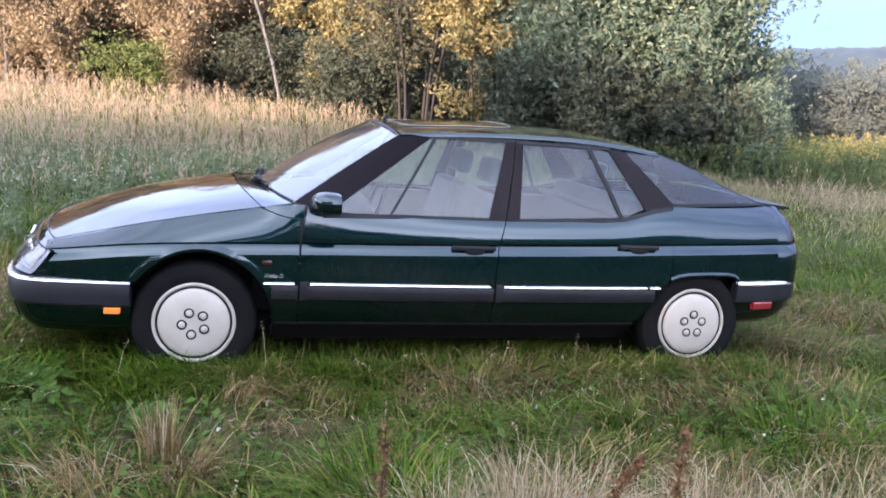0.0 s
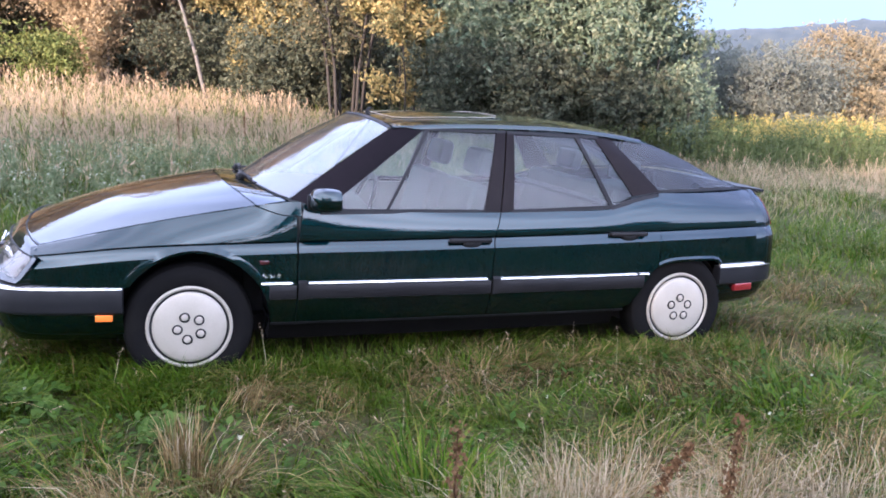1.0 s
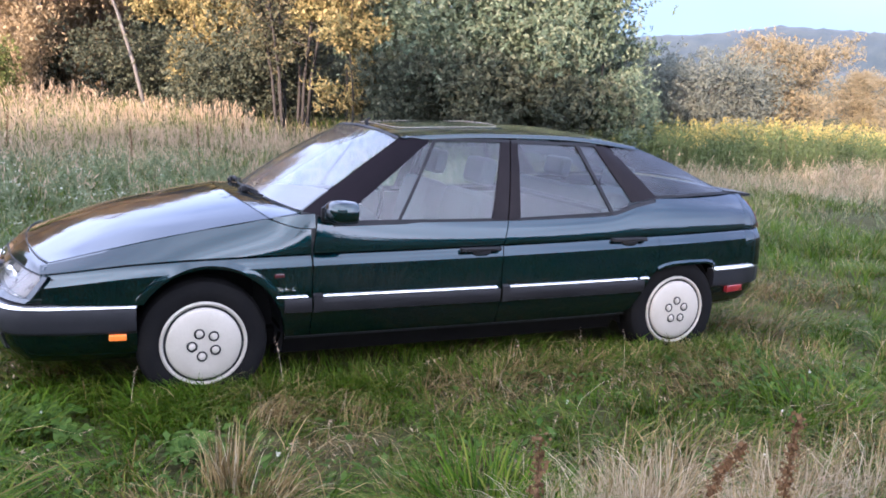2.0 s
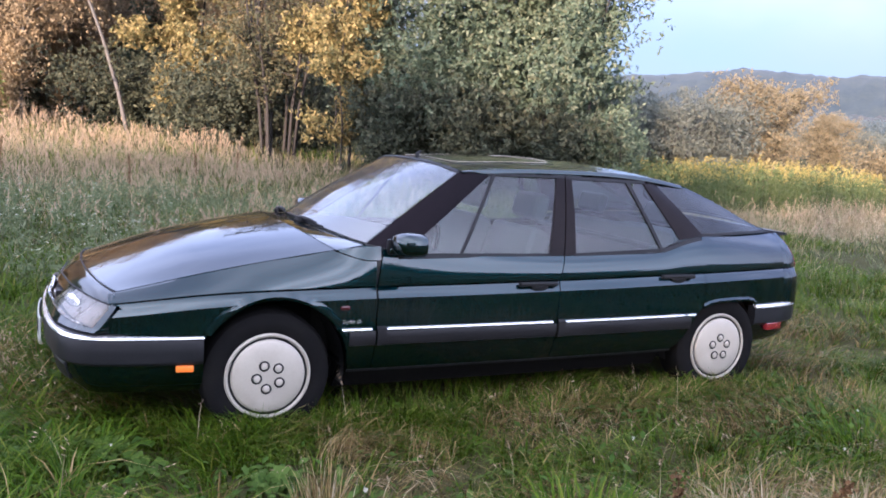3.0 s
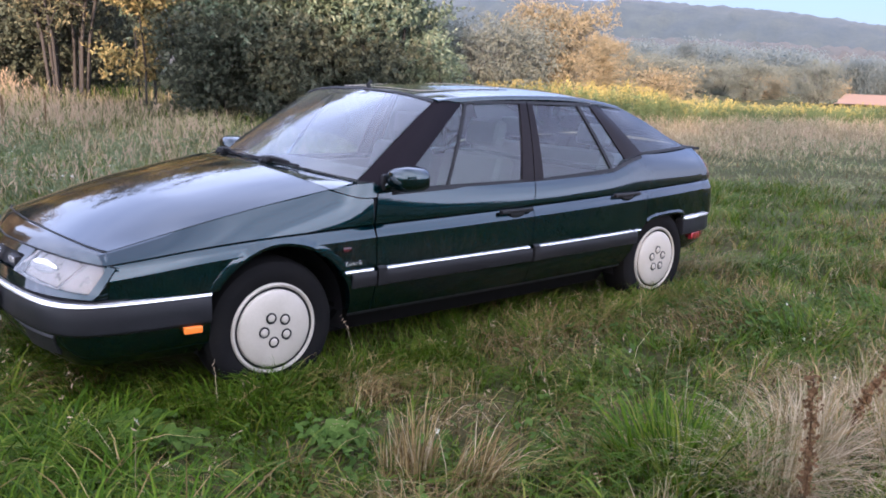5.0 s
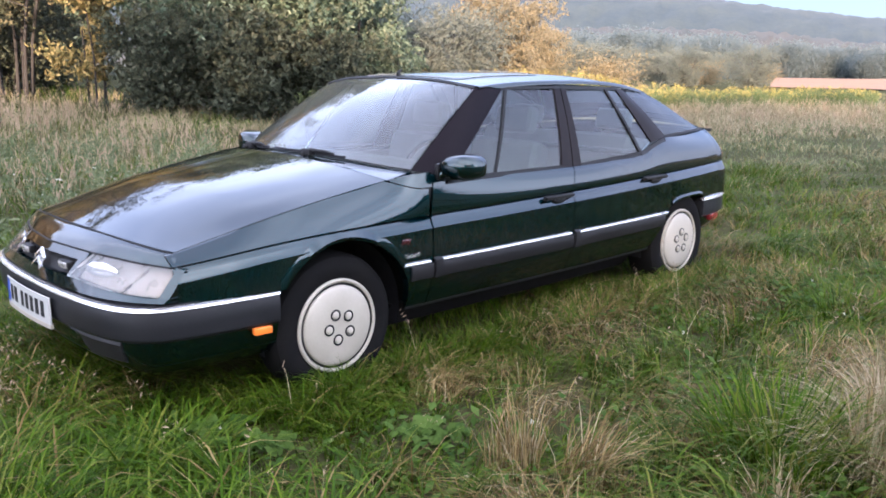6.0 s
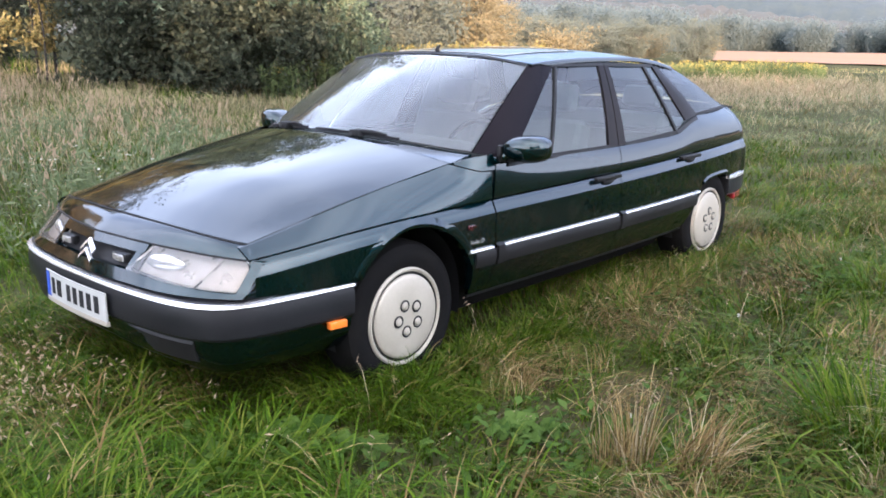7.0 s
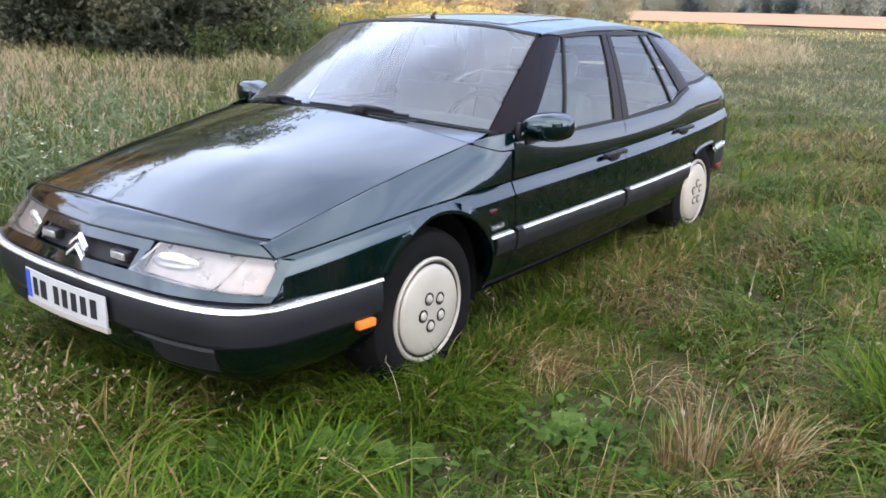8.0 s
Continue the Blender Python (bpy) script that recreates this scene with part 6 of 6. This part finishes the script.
def dock_stalk(x, y, height, seed):
    """A dead, rust-brown dock stalk with clustered seeds."""
    rng = np.random.default_rng(seed)
    top = tagged(new("dock_stalk"), "dead rust-brown dock stalk with dry seeds", "plant", "dock stalks")
    top.location = (x, y, float(land(x, y)))
    bx, by = rng.normal(0, 0.04, 2)
    pts = [Vector((bx * t * t, by * t * t, height * t)) for t in lin(0, 1, 7)]
    part("stem", tube(bmesh.new(), pts, [0.006 - 0.004 * k / 6 for k in range(7)], 6), RUST, top)
    t = rng.uniform(0.40, 1.0, 340)
    C = np.stack([bx * t * t, by * t * t, height * t], 1) + rng.normal(size=(340, 3)) * np.array((0.011, 0.011, 0.008)) * (0.4 + np.abs(np.sin(t * 24)))[:, None]
    tagged(shape_from("seed_head", leaf_quads(C, 0.016, rng, 0.2, 0.8), [(0, 1, 2, 3)], RUST, top), "clustered dry brown seeds", kind="stuff")


# ---------------------------------------------------------------- trees
def tree(name, x, y, height, width, leaves, bark, seed, count, size, stems=1, low=0.15, lean=(0, 0), label="", clumps=60, droop=0.3, spread=0.085, category="tree", group="", aspect=0.42, spray=0, girth=1.0):
    rng = np.random.default_rng(seed)
    top = tagged(new(name), label, category, group)
    top.location = (x, y, float(land(x, y)) - 0.1)
    bm = bmesh.new()
    tips = []
    for k in range(stems):
        a = rng.uniform(0, 6.28)
        sp = 0.0 if stems == 1 else (0.40 if stems > 9 else 0.24) * width
        end = np.array((lean[0] * height + sp * math.cos(a), lean[1] * height + sp * math.sin(a), height * rng.uniform(0.80, 0.95)))
        pts = []
        for i in range(8):
            t = i / 7
            p = end * np.array((t**1.25, t**1.25, t)) + np.array((rng.normal() * 0.018 * height * t, rng.normal() * 0.018 * height * t, 0))
            if stems > 1:
                p[:2] += 0.07 * width * np.array((math.cos(a), math.sin(a))) * (1 - t)
            pts.append(p)
        r0 = girth * (0.009 * height / math.sqrt(stems) + 0.015)
        tube(bm, pts, [r0 * (1 - 0.88 * i / 7) for i in range(8)], 7)
        for _ in range(int(34 / stems) + 6):
            t = rng.uniform(low + 0.03, 0.97)
            f = t * 7
            i = min(int(f), 6)
            p = pts[i] * (1 - f + i) + pts[i + 1] * (f - i)
            a2 = rng.uniform(0, 6.28)
            reach = 0.5 * width * (math.sin(math.pi * min(max((t - low) / (1.03 - low), 0.06), 1))**0.5) * rng.uniform(0.45, 1.0)
            q = p + np.array((math.cos(a2) * reach, math.sin(a2) * reach, reach * rng.uniform(0.05, 0.7)))
            mid = (p + q) / 2 + np.array((0, 0, 0.08 * reach))
            tube(bm, [p, mid, q], [r0 * 0.35 * (1.05 - t) + 0.006, r0 * 0.2 * (1.05 - t) + 0.004, 0.004], 5)
            tips += [q, mid * 0.25 + q * 0.75, mid * 0.55 + q * 0.45, mid * 0.85 + q * 0.15, p * 0.35 + mid * 0.65]
    part("trunk", bm, bark, top, "", 60)
    tips = np.array(tips)
    cl = np.concatenate([tips, tips[rng.integers(0, len(tips), clumps)] + np.clip(rng.normal(size=(clumps, 3)), -1.5, 1.5) * 0.085 * width])
    cl = cl[cl[:, 2] > low * height * 0.5]
    idx = rng.integers(0, len(cl), count)
    rad = spread * width * rng.uniform(0.45, 1.35, len(cl))
    C = cl[idx] + np.clip(rng.normal(size=(count, 3)), -1.9, 1.9) * rad[idx][:, None] * np.array((1, 1, 0.8 + max(droop, 0)))
    C[:, 2] = np.maximum(C[:, 2], 0.12)
    if spray:
        shape_from("crown", sprays(C[:count // spray], spray, size, rng, -droop, aspect), [(0, 1, 2, 3)], leaves, top)
    else:
        shape_from("crown", leaf_quads(C, size, rng, droop, aspect), [(0, 1, 2, 3)], leaves, top)
    return top


def place(ob, x, y, turn, sink=0.1):
    return copy_thing(ob, pose(x, y, float(land(x, y)) - sink, 0, 0, turn))


def grow_trees():
    tree("willow_tree", 8.9, 15.4, 11.0, 7.2, LEAF_DARK, BARK, 1, 140000, 0.13, 7, 0.02, label="dense dark green willow at the meadow's edge", clumps=520, spread=0.050, aspect=0.40, spray=6)
    tree("willow_tree", 11.4, 13.9, 7.8, 3.9, LEAF_DARK, BARK, 2, 66000, 0.12, 6, 0.0, label="lower grey-green willow beside the large one", clumps=300, spread=0.060, aspect=0.40, spray=6)
    tree("willow_tree", 11.6, 12.3, 2.3, 2.0, LEAF_DARK, BARK, 22, 9000, 0.11, 6, 0.0, label="low willow growth at the foot of the trees", clumps=160, aspect=0.34, spray=5)
    tree("willow_tree", 5.9, 16.0, 9.6, 3.3, LEAF_YELLOW, BARK, 3, 26000, 0.13, 4, 0.06, label="young tree with yellow sunlit leaves", spread=0.046, clumps=80, spray=6, girth=0.42)
    tree("alder_tree", 4.9, 18.6, 12.0, 6.0, LEAF_MIXED, BARK, 4, 32000, 0.10, 11, 0.14, label="many-stemmed dark tree with thinning leaves", spread=0.046, clumps=60, spray=5, girth=0.95)
    tree("aspen_tree", 3.2, 22.6, 10.8, 3.9, LEAF_YELLOW, BARK, 5, 44000, 0.13, 2, 0.06, label="yellowing tree with full branches to the ground", droop=0.5, spread=0.040, clumps=60, spray=5, girth=0.7)
    tree("bush", -3.1, 22.3, 1.7, 2.6, LEAF_BUSH, BARK, 6, 9000, 0.11, 6, 0.0, label="round light green bush below the birches", category="bush", spray=5)
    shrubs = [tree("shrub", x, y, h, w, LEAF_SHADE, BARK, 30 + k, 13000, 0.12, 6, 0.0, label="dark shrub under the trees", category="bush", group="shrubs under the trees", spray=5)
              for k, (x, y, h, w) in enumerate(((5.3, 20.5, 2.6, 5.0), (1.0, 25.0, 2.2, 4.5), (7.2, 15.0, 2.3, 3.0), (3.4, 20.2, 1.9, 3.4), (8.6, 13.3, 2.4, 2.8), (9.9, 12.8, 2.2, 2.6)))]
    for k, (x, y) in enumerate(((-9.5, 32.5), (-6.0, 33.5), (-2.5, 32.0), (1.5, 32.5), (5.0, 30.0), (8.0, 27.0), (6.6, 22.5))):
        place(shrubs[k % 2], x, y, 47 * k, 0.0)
    # birches
    tree("birch_tree", 1.35, 22.6, 11, 5.0, LEAF_BIRCH, BIRCH_BARK, 7, 12000, 0.11, 1, 0.45, (-0.33, 0.04), "leaning pale-trunked birch with thin leaves", droop=0.9, spread=0.045, clumps=20, girth=0.60)
    first = tree("birch_tree", -2.6, 27.5, 10.6, 5.4, LEAF_BIRCH, BIRCH_BARK, 8, 46000, 0.12, 1, 0.03, (0.02, 0), "birch with hanging rust-yellow leaves", droop=1.2, spread=0.050, clumps=150, group="birches", girth=0.55)
    second = tree("birch_tree", -7.5, 26.0, 9.8, 4.6, LEAF_BIRCH, BIRCH_BARK, 9, 34000, 0.12, 1, 0.05, (-0.03, 0), "slender birch with pale tan leaves", droop=1.0, spread=0.050, clumps=110, group="birches", girth=0.55)
    for x, y, k in ((0.4, 31.5, 40), (4.4, 29.0, 200), (-3.0, 31.5, 90), (6.2, 26.5, 310), (-1.0, 33.5, 10), (-8.8, 29.0, 150), (-10.6, 27.5, 260)):
        place(first, x, y, k)
    for x, y, k in ((-7.3, 29.0, 170), (0.3, 29.6, 60), (-6.2, 26.2, 300), (-9.4, 26.6, 20), (-1.6, 25.2, 120)):
        place(second, x, y, k)
    # dark wood behind
    kinds = [tree("forest_tree", -4 + 5 * k, 38 + k, 11.5 - 0.6 * k, 7.0, m, BARK, 50 + k, 12000, 0.34, 1, 0.02, label="tall dark tree of the wood behind the meadow", group="wood behind the meadow", clumps=120)
             for k, m in enumerate((LEAF_DARK, LEAF_MIXED, LEAF_DARK))]
    rng = np.random.default_rng(5)
    for k in range(26):
        place(kinds[k % 3], -25 + 1.55 * k + rng.uniform(-0.8, 0.8), 36.5 + rng.uniform(-1.5, 6) - 0.05 * k, rng.uniform(0, 360))
    for k in range(12):
        place(kinds[(k + 1) % 3], -22 + 3.2 * k + rng.uniform(-0.8, 0.8), 46 + rng.uniform(-2, 3), rng.uniform(0, 360))
    # bushes on the far side of the meadow
    hazel = tree("bush", 17.2, 17.2, 3.0, 4.6, LEAF_GREY, BARK, 60, 26000, 0.10, 8, 0.0, droop=-0.6, spread=0.055, aspect=0.3, label="grey-green bush past the willow", category="bush", group="far bushes", spray=5)
    for x, y, k in ((20.5, 24.0, 80), (14.6, 18.6, 200), (19.3, 18.2, 120)):
        place(hazel, x, y, k)
    amber = tree("bush", 22.4, 18.6, 3.9, 5.2, LEAF_AMBER, BARK, 61, 34000, 0.11, 9, 0.0, droop=-0.9, spread=0.048, aspect=0.28, label="wide bush with orange autumn leaves in the sun", category="bush", group="far bushes", spray=5)
    place(amber, 47, 37, 40)
    small = tree("bush", 32.0, 20.6, 1.7, 4.2, LEAF_AMBER, BARK, 62, 9000, 0.12, 7, 0.0, droop=-0.7, spread=0.055, aspect=0.3, label="low bush with yellowing leaves", category="bush", group="far bushes", spray=4)
    for k in range(24):
        d, a = rng.uniform(68, 112), radians(rng.uniform(24, 43))
        place(hazel if k % 3 else small, d * math.cos(a), d * math.sin(a), rng.uniform(0, 360))
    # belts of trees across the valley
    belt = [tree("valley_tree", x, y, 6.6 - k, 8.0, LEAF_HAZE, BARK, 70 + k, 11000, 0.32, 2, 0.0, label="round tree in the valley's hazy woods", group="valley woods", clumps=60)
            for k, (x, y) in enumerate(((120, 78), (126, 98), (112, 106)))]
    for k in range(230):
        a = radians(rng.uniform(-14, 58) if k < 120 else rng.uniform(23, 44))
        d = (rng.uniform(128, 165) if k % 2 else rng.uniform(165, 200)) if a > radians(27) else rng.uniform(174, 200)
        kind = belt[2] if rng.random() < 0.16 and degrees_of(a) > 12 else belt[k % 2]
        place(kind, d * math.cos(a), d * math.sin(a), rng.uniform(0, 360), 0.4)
    # woods on the evening side, which keep the low sun off the car
    tall = tree("shade_tree", -42, -30, 13.3, 10.0, LEAF_MIXED, BARK, 80, 11000, 0.40, 2, 0.04, label="tall tree of the woods on the sunset side", group="woods on the sunset side", clumps=160)
    for x, y, k, sink in ((-46, -31, 160, 1.0), (-38.5, -33, 70, 3.0), (-35.5, -30, 200, 3.8)):
        place(tall, x, y, k, sink)
    lower = tree("shade_tree", -34, -29, 11.2, 8.0, LEAF_MIXED, BARK, 81, 8000, 0.36, 2, 0.03, label="broad tree of the woods on the sunset side", group="woods on the sunset side", clumps=140)
    for k in range(15):
        place(lower, -33 + 4.6 * k + rng.uniform(-0.8, 0.8), -31 + rng.uniform(-3, 2) - 0.35 * k, rng.uniform(0, 360), 0.3 + 0.12 * k if k < 8 else 7.2)
    for k in range(9):
        place(lower, -58 - rng.uniform(0, 22), -40 + 8.5 * k, rng.uniform(0, 360), 6.5)


def degrees_of(a):
    return a * 180 / math.pi


def make_hills():
    """Wooded hills past the valley."""
    def ridge(name, d0, d1, crest, seed, mat, label):
        bm = bmesh.new()
        rng = np.random.default_rng(seed)
        rows = []
        for a in np.linspace(-40, 100, 561):
            col = []
            for j, t in enumerate(np.linspace(0, 1, 15)):
                d = d0 + (d1 - d0) * t
                h = -14 + (crest(a) + 14) * (3 * t**2 - 2 * t**3) + (2.6 * math.sin(a * 1.9 + j * 2.1) + 1.8 * math.sin(a * 4.7 + j * 1.3) + rng.normal() * 0.9) * min(t * 2, 1) * (1 - 0.75 * t) + (0.9 * rng.random()**2 * (1 + d / 800) if j == 14 else 0)
                col.append(bm.verts.new((d * math.cos(radians(a)), d * math.sin(radians(a)), h)))
            rows.append(col)
        for p, q in zip(rows, rows[1:]):
            for j in range(14):
                bm.faces.new((p[j], q[j], q[j + 1], p[j + 1]))
        bmesh.ops.recalc_face_normals(bm, faces=bm.faces)
        tagged(new(name, mesh_of(bm, name, mat, 80)), label, "hill", kind="structure")
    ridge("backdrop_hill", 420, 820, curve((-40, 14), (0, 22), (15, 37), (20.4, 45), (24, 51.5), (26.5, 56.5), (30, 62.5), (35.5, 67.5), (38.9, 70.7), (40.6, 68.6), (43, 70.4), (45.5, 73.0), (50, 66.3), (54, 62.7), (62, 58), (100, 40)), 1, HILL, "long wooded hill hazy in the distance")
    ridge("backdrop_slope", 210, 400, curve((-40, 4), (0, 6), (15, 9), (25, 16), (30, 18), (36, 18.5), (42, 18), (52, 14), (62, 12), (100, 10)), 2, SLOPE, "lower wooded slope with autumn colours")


def make_field():
    """The reaped field that still lies in the sun."""
    bm = bmesh.new()
    V = []
    for d in np.linspace(70, 172, 30):
        row = []
        for a in np.linspace(-12, 25, 40):
            x, y = -2.4 + d * math.cos(radians(a)), -3.0 + d * math.sin(radians(a))
            row.append(bm.verts.new((x, y, float(land(x, y)) + 0.10)))
        V.append(row)
    for p, q in zip(V, V[1:]):
        for j in range(39):
            bm.faces.new((p[j], q[j], q[j + 1], p[j + 1]))
    tagged(new("field", mesh_of(bm, "field", STUBBLE, 60)), "reaped straw-coloured field beyond the meadow", "field", kind="structure")


make_hills()
make_field()
grow_trees()
grow_weeds()
for spot in ((-0.16, -1.53, 8, 0.12, 1), (-1.30, -0.45, 8, 0.20, 2), (-1.05, -0.85, 7, 0.15, 3), (-0.07, -1.60, 6, 0.09, 4), (1.05, -2.75, 7, 0.16, 5), (-1.26, -0.36, 8, 0.17, 6), (-0.70, -1.02, 7, 0.14, 7), (-1.10, 0.10, 6, 0.20, 8), (-1.48, -0.60, 7, 0.16, 9), (-0.09, -2.68, 8, 0.18, 10), (-0.62, -1.22, 6, 0.12, 11)):
    dock_plant(*spot)
for spot in ((0.635, -3.03, 0.63, 1), (1.56, -3.03, 0.58, 2), (1.44, -2.78, 0.42, 3), (1.25, 9.35, 0.80, 4), (0.2, 8.8, 0.75, 5), (-1.6, 10.2, 0.8, 6), (2.2, 10.8, 0.75, 7)):
    dock_stalk(*spot)
grow_grass()
